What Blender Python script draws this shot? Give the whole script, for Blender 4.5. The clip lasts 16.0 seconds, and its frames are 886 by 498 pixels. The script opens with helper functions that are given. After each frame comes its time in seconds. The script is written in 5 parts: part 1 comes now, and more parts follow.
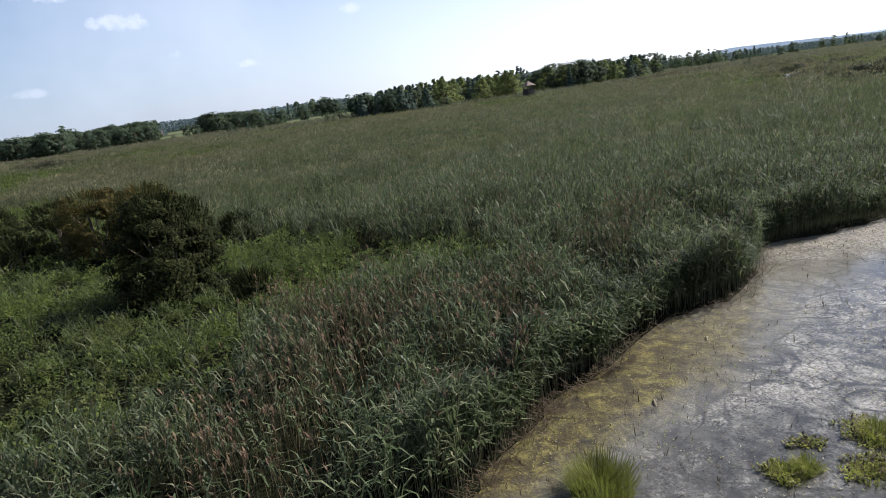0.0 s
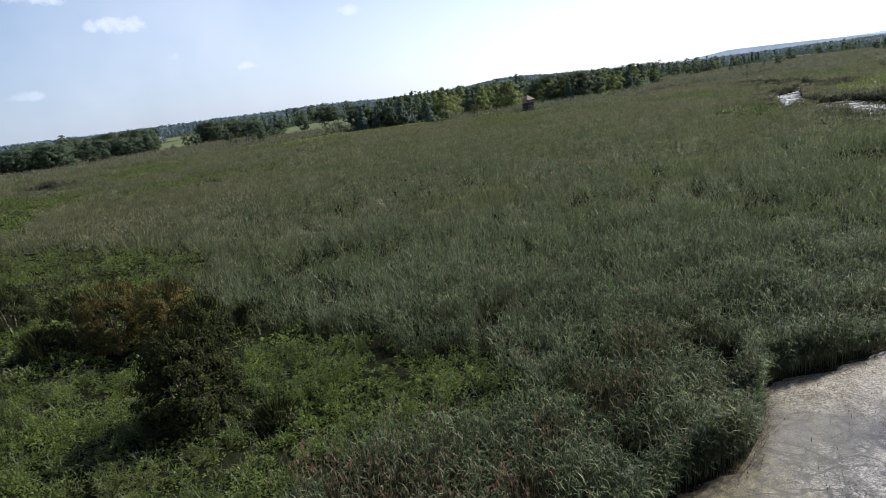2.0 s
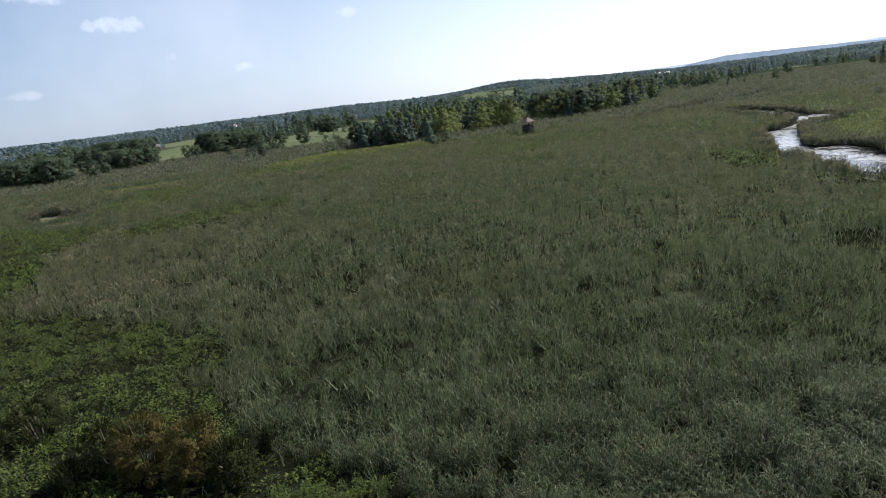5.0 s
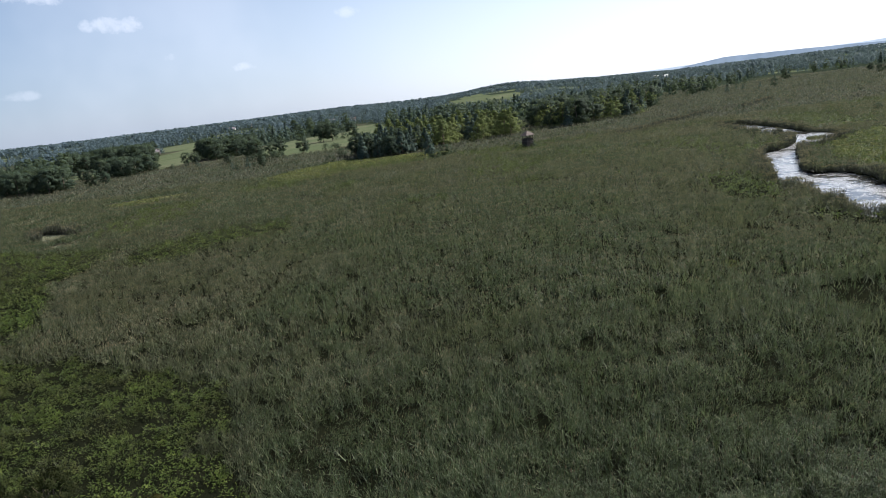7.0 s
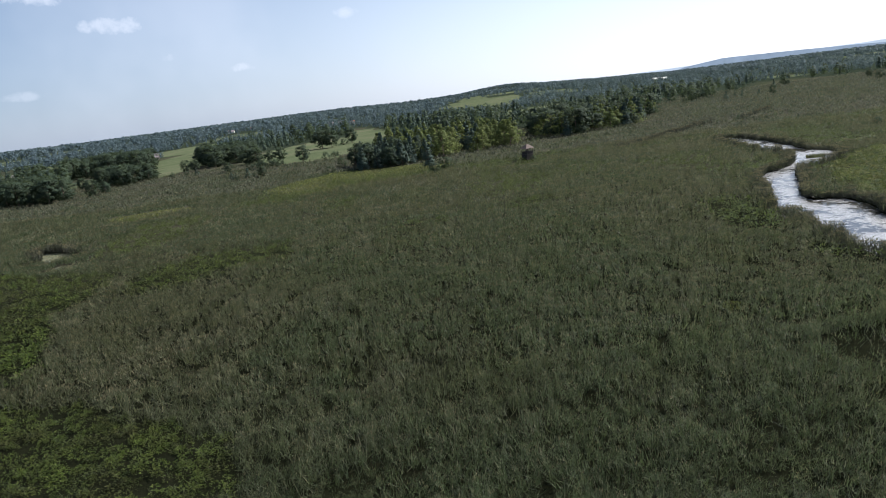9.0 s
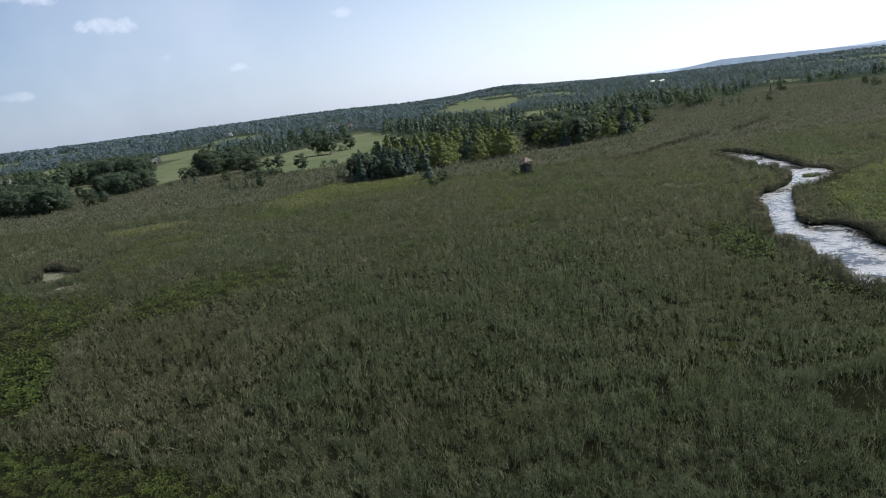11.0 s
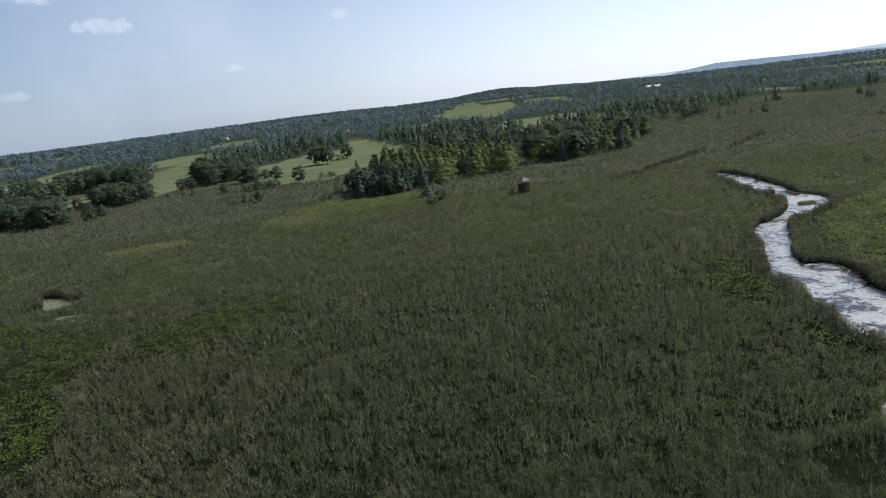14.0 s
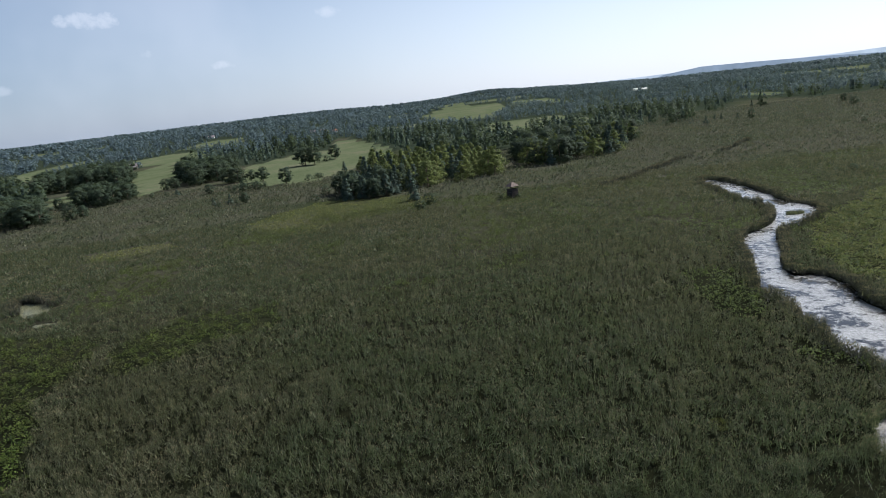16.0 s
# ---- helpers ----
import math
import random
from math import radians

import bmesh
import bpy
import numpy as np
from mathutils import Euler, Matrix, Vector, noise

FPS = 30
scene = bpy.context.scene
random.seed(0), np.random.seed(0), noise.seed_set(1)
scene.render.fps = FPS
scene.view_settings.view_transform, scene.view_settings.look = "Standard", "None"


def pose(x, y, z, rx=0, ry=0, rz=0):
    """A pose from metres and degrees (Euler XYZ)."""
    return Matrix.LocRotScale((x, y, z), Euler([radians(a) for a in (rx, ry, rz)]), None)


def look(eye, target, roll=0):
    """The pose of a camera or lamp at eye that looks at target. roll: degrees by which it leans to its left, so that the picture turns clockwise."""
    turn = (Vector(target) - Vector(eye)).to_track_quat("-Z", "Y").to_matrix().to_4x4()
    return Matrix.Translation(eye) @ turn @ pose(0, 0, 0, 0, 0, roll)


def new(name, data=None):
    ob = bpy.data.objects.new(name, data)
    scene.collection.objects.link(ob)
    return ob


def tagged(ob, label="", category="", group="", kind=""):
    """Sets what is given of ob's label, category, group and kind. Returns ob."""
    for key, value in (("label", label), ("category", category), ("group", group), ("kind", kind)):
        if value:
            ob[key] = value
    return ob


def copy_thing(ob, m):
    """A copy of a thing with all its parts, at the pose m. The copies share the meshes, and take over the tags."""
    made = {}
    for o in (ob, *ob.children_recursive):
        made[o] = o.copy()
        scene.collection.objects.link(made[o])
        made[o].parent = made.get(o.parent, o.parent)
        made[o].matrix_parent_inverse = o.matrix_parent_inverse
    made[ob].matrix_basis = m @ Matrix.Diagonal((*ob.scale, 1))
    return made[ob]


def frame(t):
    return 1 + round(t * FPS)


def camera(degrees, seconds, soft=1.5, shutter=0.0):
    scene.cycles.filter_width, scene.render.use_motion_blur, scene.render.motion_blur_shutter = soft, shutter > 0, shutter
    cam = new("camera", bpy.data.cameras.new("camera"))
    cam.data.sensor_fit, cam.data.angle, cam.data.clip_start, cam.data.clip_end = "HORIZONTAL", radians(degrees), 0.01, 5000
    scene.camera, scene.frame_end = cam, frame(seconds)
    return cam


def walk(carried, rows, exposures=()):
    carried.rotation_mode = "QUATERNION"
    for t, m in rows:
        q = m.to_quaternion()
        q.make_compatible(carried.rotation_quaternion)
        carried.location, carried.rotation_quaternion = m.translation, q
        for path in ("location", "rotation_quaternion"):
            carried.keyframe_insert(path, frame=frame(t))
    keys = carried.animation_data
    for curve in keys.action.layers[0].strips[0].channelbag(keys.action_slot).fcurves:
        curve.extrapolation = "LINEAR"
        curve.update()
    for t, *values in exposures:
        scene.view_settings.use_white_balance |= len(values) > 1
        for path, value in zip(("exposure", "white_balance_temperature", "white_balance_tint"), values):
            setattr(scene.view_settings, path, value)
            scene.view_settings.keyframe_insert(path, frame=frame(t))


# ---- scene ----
# ---------------------------------------------------------------- camera
cam = camera(73.70, 16.0, soft=0.75)
PATH = [
    (0, look((0.000, 0.000, 8.240), (-0.003, 19.302, 3.213), -7.670)),
    (0.5, look((0.016, 0.231, 9.795), (0.022, 19.538, 4.758), -7.705)),
    (1, look((0.032, 0.400, 11.408), (0.055, 19.722, 6.394), -7.727)),
    (1.5, look((0.039, 0.533, 13.035), (0.072, 19.869, 8.043), -7.769)),
    (2, look((0.060, 0.645, 14.696), (0.106, 19.989, 9.706), -7.791)),
    (2.5, look((0.067, 0.666, 16.360), (0.120, 20.019, 11.364), -7.797)),
    (3, look((0.033, 0.659, 18.013), (0.108, 20.022, 13.029), -7.640)),
    (3.5, look((0.011, 0.679, 19.670), (0.099, 20.047, 14.683), -7.581)),
    (4, look((-0.005, 0.868, 21.357), (0.107, 20.240, 16.386), -7.467)),
    (6.5, look((0.050, 1.657, 29.808), (0.235, 21.037, 24.870), -7.474)),
    (7, look((0.122, 2.005, 31.463), (0.320, 21.385, 26.526), -7.415)),
    (7.5, look((0.174, 2.345, 33.119), (0.382, 21.725, 28.184), -7.393)),
    (8, look((0.249, 2.693, 34.775), (0.468, 22.074, 29.843), -7.369)),
    (8.5, look((0.361, 3.036, 36.430), (0.590, 22.418, 31.502), -7.408)),
    (9, look((0.482, 3.338, 38.075), (0.713, 22.719, 33.145), -7.466)),
    (11.5, look((0.753, 4.054, 46.616), (1.096, 23.433, 41.682), -7.360)),
    (12, look((0.834, 4.323, 48.308), (1.208, 23.700, 43.372), -7.263)),
    (12.5, look((0.955, 4.546, 49.993), (1.344, 23.922, 45.052), -7.231)),
    (13, look((1.016, 4.702, 51.663), (1.421, 24.078, 46.723), -7.243)),
    (13.5, look((1.008, 4.778, 53.250), (1.428, 24.157, 48.320), -7.290)),
    (14, look((1.030, 4.881, 54.618), (1.467, 24.264, 49.708), -7.314)),
    (14.5, look((1.069, 5.051, 55.614), (1.534, 24.437, 50.718), -7.292)),
    (15, look((1.131, 5.488, 56.204), (1.771, 24.860, 51.275), -7.197)),
    (15.5, look((1.095, 6.466, 56.517), (1.880, 25.824, 51.555), -6.948)),
    (16, look((0.992, 7.878, 56.726), (1.860, 27.232, 51.758), -6.640)),
]
EXPOSURES = [(0.0, 1.20, 5900, 14), (4.0, 1.16, 5880, 13), (9.0, 1.03, 5850, 12), (16.0, 0.84, 5800, 11)]
walk(cam, PATH, EXPOSURES)

# ---------------------------------------------------------------- world, sun
SUN_DIR = Vector((0.927 * math.cos(radians(43)), 0.375 * math.cos(radians(43)), math.sin(radians(43)))).normalized()
sun_data = bpy.data.lights.new("sun", "SUN")
sun_data.energy, sun_data.angle, sun_data.color = 5.0, radians(0.53), (1.0, 0.93, 0.82)
sun = new("sun", sun_data)
sun.matrix_world = Matrix.Translation((0, 0, 200)) @ SUN_DIR.to_track_quat("Z", "Y").to_matrix().to_4x4()


class Nodes:
    """Small wrapper that adds nodes and links by short calls."""

    def __init__(self, tree):
        self.t = tree
        tree.nodes.clear()

    def add(self, kind, **inputs):
        n = self.t.nodes.new(kind)
        for k, v in inputs.items():
            key = int(k[1:]) if k[0] == "i" and k[1:].isdigit() else k.replace("_", " ")
            self.put(n.inputs[key], v)
        return n

    def put(self, socket, v):
        if isinstance(v, bpy.types.NodeSocket):
            self.t.links.new(v, socket)
        else:
            socket.default_value = v

    def math(self, op, a, b=0.0, c=0.0, clamp=False):
        n = self.t.nodes.new("ShaderNodeMath")
        n.operation, n.use_clamp = op, clamp
        for s, v in zip(n.inputs, (a, b, c)):
            self.put(s, v)
        return n.outputs[0]

    def noise(self, vec, scale, detail=3.0, rough=0.55, dist=0.0):
        n = self.add("ShaderNodeTexNoise", Scale=scale, Detail=detail, Roughness=rough, Distortion=dist)
        if vec is not None:
            self.put(n.inputs["Vector"], vec)
        return n.outputs["Fac"]

    def ramp(self, fac, stops):
        n = self.t.nodes.new("ShaderNodeValToRGB")
        el = n.color_ramp.elements
        while len(el) < len(stops):
            el.new(0.5)
        for e, (p, col) in zip(el, stops):
            e.position = p
            e.color = (*col, 1) if len(col) == 3 else col
        self.put(n.inputs[0], fac)
        return n.outputs[0]

    def mix(self, fac, a, b, blend="MIX"):
        n = self.t.nodes.new("ShaderNodeMix")
        n.data_type, n.blend_type = "RGBA", blend
        self.put(n.inputs[0], fac)
        self.put(n.inputs[6], (*a, 1) if isinstance(a, tuple) and len(a) == 3 else a)
        self.put(n.inputs[7], (*b, 1) if isinstance(b, tuple) and len(b) == 3 else b)
        return n.outputs[2]

    def step(self, v, lo, hi):
        n = self.t.nodes.new("ShaderNodeMapRange")
        n.interpolation_type = "SMOOTHSTEP"
        self.put(n.inputs[0], v)
        self.put(n.inputs[1], lo)
        self.put(n.inputs[2], hi)
        return n.outputs[0]


def make_world():
    w = bpy.data.worlds.new("sky")
    scene.world = w
    w.use_nodes = True
    n = Nodes(w.node_tree)
    sky = n.add("ShaderNodeTexSky")
    sky.sky_type, sky.sun_disc = "NISHITA", False
    sky.sun_elevation = math.asin(SUN_DIR.z)
    sky.sun_rotation = math.atan2(SUN_DIR.x, SUN_DIR.y)
    sky.altitude, sky.air_density, sky.dust_density, sky.ozone_density = 150, 1.0, 0.7, 1.0
    co = n.add("ShaderNodeTexCoord").outputs["Generated"]
    # fair-weather clouds low in the sky: centre (azimuth, elevation), half sizes, in degrees
    sep = n.add("ShaderNodeSeparateXYZ", Vector=co)
    az = n.math("ARCTAN2", sep.outputs[0], sep.outputs[1])
    el = n.math("ARCSINE", sep.outputs[2])
    warp = n.noise(co, 28.0, 5.0, 0.6)
    fine = n.noise(co, 75.0, 4.0, 0.6)
    total = None
    for a0, e0, wa, we, k in CLOUDS:
        da = n.math("DIVIDE", n.math("SUBTRACT", az, radians(a0)), radians(wa))
        de = n.math("DIVIDE", n.math("SUBTRACT", el, radians(e0)), radians(we))
        r2 = n.math("ADD", n.math("MULTIPLY", da, da), n.math("MULTIPLY", de, de))
        v = n.math("ADD", n.math("SUBTRACT", 1.15, r2), n.math("MULTIPLY", n.math("SUBTRACT", warp, 0.5), 3.2))
        v = n.math("ADD", v, n.math("MULTIPLY", n.math("SUBTRACT", fine, 0.5), 1.4))
        v = n.math("MULTIPLY", n.step(v, 0.15, 1.5), k)
        total = v if total is None else n.math("MAXIMUM", total, v)
    # thin high veil
    veil = n.math("MULTIPLY", n.step(n.noise(co, 3.0, 4.0), 0.45, 0.8), 0.25)
    fac = n.math("MAXIMUM", total, veil)
    # pale haze that thickens towards the horizon
    haze = n.math("MULTIPLY", n.math("SUBTRACT", 1.0, n.step(el, radians(-2), radians(24))), 0.72)
    # brighter where the light scatters forward, round the sun's side of the sky
    toward = n.math("ADD", n.math("MULTIPLY", sep.outputs[0], SUN_DIR.x), n.math("ADD", n.math("MULTIPLY", sep.outputs[1], SUN_DIR.y), n.math("MULTIPLY", sep.outputs[2], SUN_DIR.z)))
    pale = n.mix(n.step(toward, -0.12, 0.62), (4.2, 4.9, 6.0), (11.7, 11.9, 12.2))
    base = n.mix(haze, sky.outputs[0], pale)
    col = n.mix(fac, base, (9.0, 9.2, 9.6))
    bg = n.add("ShaderNodeBackground", Color=col, Strength=SKY_STRENGTH)
    out = n.add("ShaderNodeOutputWorld")
    n.t.links.new(bg.outputs[0], out.inputs[0])


SKY_STRENGTH = 0.054
CLOUDS = [(-24.3, 8.9, 3.2, 0.75, 0.55), (-29.5, 11.2, 4.5, 0.7, 0.55), (-14.8, 4.8, 1.3, 0.5, 0.5), (-21.0, 6.1, 1.2, 0.5, 0.35),
          (-5.3, 8.4, 1.5, 0.5, 0.4), (-31.5, 4.1, 2.2, 0.45, 0.3), (-35.0, 5.6, 1.6, 0.45, 0.3)]
make_world()


# ---------------------------------------------------------------- materials
def material(name):
    m = bpy.data.materials.new(name)
    m.use_nodes = True
    return m, Nodes(m.node_tree)


def finish(n, shader):
    out = n.add("ShaderNodeOutputMaterial")
    n.t.links.new(shader, out.inputs[0])


def leafy(name, stops, patch_stops, patch_scale, patch_mix=0.6, translucent=0.3, rough=0.5, seed=0.0, lush=(), gloss=0.22, dry=0.0):
    """Foliage: hue from one random per leaf, patches of another mix at field scale, light passing through the blades."""
    m, n = material(name)
    geo = n.add("ShaderNodeNewGeometry")
    rnd = geo.outputs["Random Per Island"]
    pos = geo.outputs["Position"]
    shift = n.add("ShaderNodeVectorMath", i0=pos, i1=(seed, seed * 0.7, 0.0)).outputs[0]
    a = n.ramp(rnd, stops)
    b = n.ramp(rnd, patch_stops)
    fac = n.math("ADD", n.noise(shift, patch_scale, 4.0, 0.6), n.math("MULTIPLY", n.math("SUBTRACT", n.noise(shift, patch_scale * 7, 3.0), 0.5), 0.5))
    # lush places (x, y, inner and outer radius, amount) hold less of the dry colour
    for lx, ly, r0, r1, k in lush:
        dist = n.add("ShaderNodeVectorMath", i0=pos, i1=(lx, ly, 0.0))
        dist.operation = "DISTANCE"
        fac = n.math("SUBTRACT", fac, n.math("MULTIPLY", n.math("SUBTRACT", 1.0, n.step(dist.outputs["Value"], r0, r1)), k))
    col = n.mix(n.math("MULTIPLY", n.step(fac, 0.34 - dry, 0.70 - dry), patch_mix), a, b)
    # clones and clumps a few metres wide differ in tone
    clump = n.math("ADD", n.math("MULTIPLY", n.noise(shift, 0.45, 3.0, 0.6), 0.7), n.math("MULTIPLY", n.noise(shift, 1.7, 2.0, 0.5), 0.3))
    col = n.mix(1.0, col, n.ramp(clump, [(0.36, (0.55, 0.56, 0.58)), (0.5, (1.0, 1.0, 1.0)), (0.66, (1.5, 1.48, 1.4))]), "MULTIPLY")
    p = n.add("ShaderNodeBsdfPrincipled", Base_Color=col, Roughness=rough)
    p.inputs["Specular IOR Level"].default_value = gloss
    tr = n.add("ShaderNodeBsdfTranslucent", Color=n.mix(0.4, col, (0.110, 0.140, 0.048), "MIX"))
    mx = n.add("ShaderNodeMixShader", i0=translucent, i1=p.outputs[0], i2=tr.outputs[0])
    finish(n, mx.outputs[0])
    return m


def plain(name, color, rough=0.7, metal=0.0, scale=4.0, vary=0.25, bump=0.1):
    """Solid surface with stains and grain at two scales."""
    m, n = material(name)
    co = n.add("ShaderNodeTexCoord").outputs["Object"]
    f = n.math("ADD", n.math("MULTIPLY", n.noise(co, scale, 4.0), 0.6), n.math("MULTIPLY", n.noise(co, scale * 9, 4.0), 0.4))
    lo = tuple(c * (1 - vary) for c in color)
    hi = tuple(min(1, c * (1 + vary)) for c in color)
    col = n.ramp(f, [(0.3, lo), (0.7, hi)])
    b = n.add("ShaderNodeBump", Strength=bump, Height=f)
    p = n.add("ShaderNodeBsdfPrincipled", Base_Color=col, Roughness=rough, Metallic=metal, Normal=b.outputs[0])
    p.inputs["Specular IOR Level"].default_value = 0.15 if rough > 0.5 else 0.5
    finish(n, p.outputs[0])
    return m


GREEN_REED = [(0.0, (0.012, 0.021, 0.008)), (0.5, (0.053, 0.073, 0.031)), (0.82, (0.106, 0.130, 0.068)), (1.0, (0.185, 0.182, 0.112))]
BROWN_REED = [(0.0, (0.042, 0.040, 0.022)), (0.5, (0.092, 0.089, 0.047)), (1.0, (0.141, 0.141, 0.078))]
LUSH = [(16, 26, 14, 46, 0.22), (32, 90, 22, 75, 0.15), (10, 160, 20, 75, 0.14), (-2, 48, 10, 34, 0.14), (75, 250, 20, 70, 0.10), (-150, 300, 60, 190, 0.2)]
HERB_LUSH = [(0, 30, 5, 22, 0.2), (165, 185, 30, 90, 0.35), (78, 140, 10, 50, 0.3), (-75, 105, 10, 30, 0.3), (-20, 45, 8, 30, 0.15)]
M_REED = leafy("reed_leaf", GREEN_REED, BROWN_REED, 0.022, 0.78, 0.45, 0.50, 0.0, LUSH, 0.20, 0.11)
# greyer reed of the banks, darkened in colour for its shaded near side
M_SHADED_BANK = leafy("shaded_bank_reed", [(0.0, (0.030, 0.033, 0.023)), (1.0, (0.074, 0.072, 0.054))], [(0.0, (0.036, 0.033, 0.026)), (1.0, (0.089, 0.082, 0.065))], 0.1, 0.6, 0.18, 0.6, 4.0, (), 0.1)
M_STEM = plain("reed_stem", (0.077, 0.073, 0.038), 0.6)
# sedge green of the far marsh, greyed with distance haze put in
M_HAZY_MARSH = leafy("hazy_sedge_marsh", [(0.0, (0.035, 0.048, 0.028)), (0.6, (0.075, 0.092, 0.056)), (1.0, (0.134, 0.146, 0.096))], [(0.0, (0.067, 0.062, 0.052)), (1.0, (0.156, 0.142, 0.119))], 0.03, 0.8, 0.40, 0.6, 9.0, (), 0.15)
M_PLUME = leafy("reed_plume", [(0.0, (0.115, 0.088, 0.047)), (1.0, (0.198, 0.166, 0.094))], [(0.0, (0.142, 0.123, 0.070)), (1.0, (0.239, 0.216, 0.129))], 0.05, 0.7, 0.38, 0.8)
M_RUST = leafy("rusty_plume", [(0.0, (0.073, 0.046, 0.031)), (1.0, (0.133, 0.090, 0.062))], [(0.0, (0.091, 0.062, 0.042)), (1.0, (0.150, 0.112, 0.081))], 0.4, 0.6, 0.25, 0.85, 2.0, (), 0.05)
M_DRY = leafy("dry_reed", [(0.0, (0.062, 0.044, 0.024)), (1.0, (0.129, 0.097, 0.055))], [(0.0, (0.043, 0.028, 0.016)), (1.0, (0.090, 0.064, 0.036))], 0.3, 0.6, 0.15, 0.7)
M_HERB = leafy("herb_leaf", [(0.0, (0.034, 0.054, 0.010)), (0.6, (0.072, 0.100, 0.020)), (1.0, (0.122, 0.146, 0.032))],
               [(0.0, (0.027, 0.029, 0.010)), (1.0, (0.070, 0.066, 0.024))], 0.16, 0.92, 0.40, 0.55, 31.0, HERB_LUSH, 0.12)
M_SWARD = leafy("short_sedge", [(0.0, (0.081, 0.098, 0.022)), (1.0, (0.175, 0.189, 0.046))], [(0.0, (0.091, 0.095, 0.029)), (1.0, (0.175, 0.164, 0.059))], 0.05, 0.6, 0.3, 0.7, 5.0, (), 0.1)
M_LITTER = plain("wet_litter", (0.045, 0.032, 0.018), 0.7, scale=3.0, vary=0.4)
M_FALLEN = plain("dead_leaf", (0.36, 0.31, 0.22), 0.7, scale=20.0, vary=0.3)
M_SCRAP = leafy("weed_scrap", [(0.0, (0.062, 0.056, 0.037)), (1.0, (0.260, 0.236, 0.174))], [(0.0, (0.031, 0.025, 0.012)), (1.0, (0.161, 0.136, 0.081))], 0.5, 0.6, 0.1, 0.7, 3.0, (), 0.1)
M_SEDGE = leafy("sedge_leaf", [(0.0, (0.105, 0.119, 0.013)), (1.0, (0.210, 0.224, 0.035))], [(0.0, (0.091, 0.091, 0.014)), (1.0, (0.182, 0.168, 0.042))], 0.8, 0.5, 0.4, 0.5)



def ground_material():
    """Wet peat under the reeds, darkened to stand in for shade between plants, a short sedge sward towards the woods,
    mown meadow where marked.
    """
    m, n = material("marsh_soil")
    geo = n.add("ShaderNodeNewGeometry")
    pos = geo.outputs["Position"]
    big, mid, small = n.noise(pos, 0.012, 5.0, 0.6), n.noise(pos, 0.16, 5.0, 0.65), n.noise(pos, 4.0, 4.0, 0.65)
    # peat darker than wet soil, with the shade of the gaps put in
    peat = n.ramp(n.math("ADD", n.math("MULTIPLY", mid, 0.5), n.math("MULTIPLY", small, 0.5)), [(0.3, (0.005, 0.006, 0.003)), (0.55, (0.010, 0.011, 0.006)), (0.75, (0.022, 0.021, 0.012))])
    sep = n.add("ShaderNodeSeparateXYZ", Vector=pos)
    # drawn-out strips of sward
    strip = n.add("ShaderNodeVectorMath", i0=pos, i1=(0.012, 0.05, 0.0))
    strip.operation = "MULTIPLY"
    f = n.math("ADD", n.math("MULTIPLY", big, 0.45), n.math("ADD", n.math("MULTIPLY", mid, 0.25), n.math("MULTIPLY", n.noise(strip.outputs[0], 1.0, 5.0, 0.6), 0.3)))
    sward = n.ramp(f, [(0.36, (0.018, 0.024, 0.012)), (0.46, (0.035, 0.040, 0.021)), (0.56, (0.050, 0.048, 0.034)), (0.66, (0.040, 0.046, 0.022))])
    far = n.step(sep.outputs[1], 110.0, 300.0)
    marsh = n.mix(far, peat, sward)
    # meadow green, its blue raised to hold a little distance haze
    field = n.ramp(n.math("ADD", n.math("MULTIPLY", n.noise(pos, 0.012, 5.0, 0.6), 0.6), n.math("MULTIPLY", n.noise(pos, 0.15, 5.0, 0.65), 0.4)),
                   [(0.36, (0.054, 0.068, 0.034)), (0.5, (0.076, 0.090, 0.048)), (0.64, (0.100, 0.098, 0.064))])
    att = n.add("ShaderNodeAttribute")
    att.attribute_name = "meadow"
    edge = n.step(n.math("ADD", att.outputs["Fac"], n.math("MULTIPLY", n.math("SUBTRACT", mid, 0.5), 0.8)), 0.3, 0.7)
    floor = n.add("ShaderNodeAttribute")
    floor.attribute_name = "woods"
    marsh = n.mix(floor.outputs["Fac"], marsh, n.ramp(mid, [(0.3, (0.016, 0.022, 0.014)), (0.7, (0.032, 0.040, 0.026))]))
    col = n.mix(edge, marsh, field)
    b = n.add("ShaderNodeBump", Strength=0.7, Distance=0.4, Height=n.math("ADD", mid, n.math("MULTIPLY", small, 0.5)))
    p = n.add("ShaderNodeBsdfPrincipled", Base_Color=col, Roughness=1.0, Normal=b.outputs[0])
    p.inputs["Specular IOR Level"].default_value = 0.0
    finish(n, p.outputs[0])
    return m


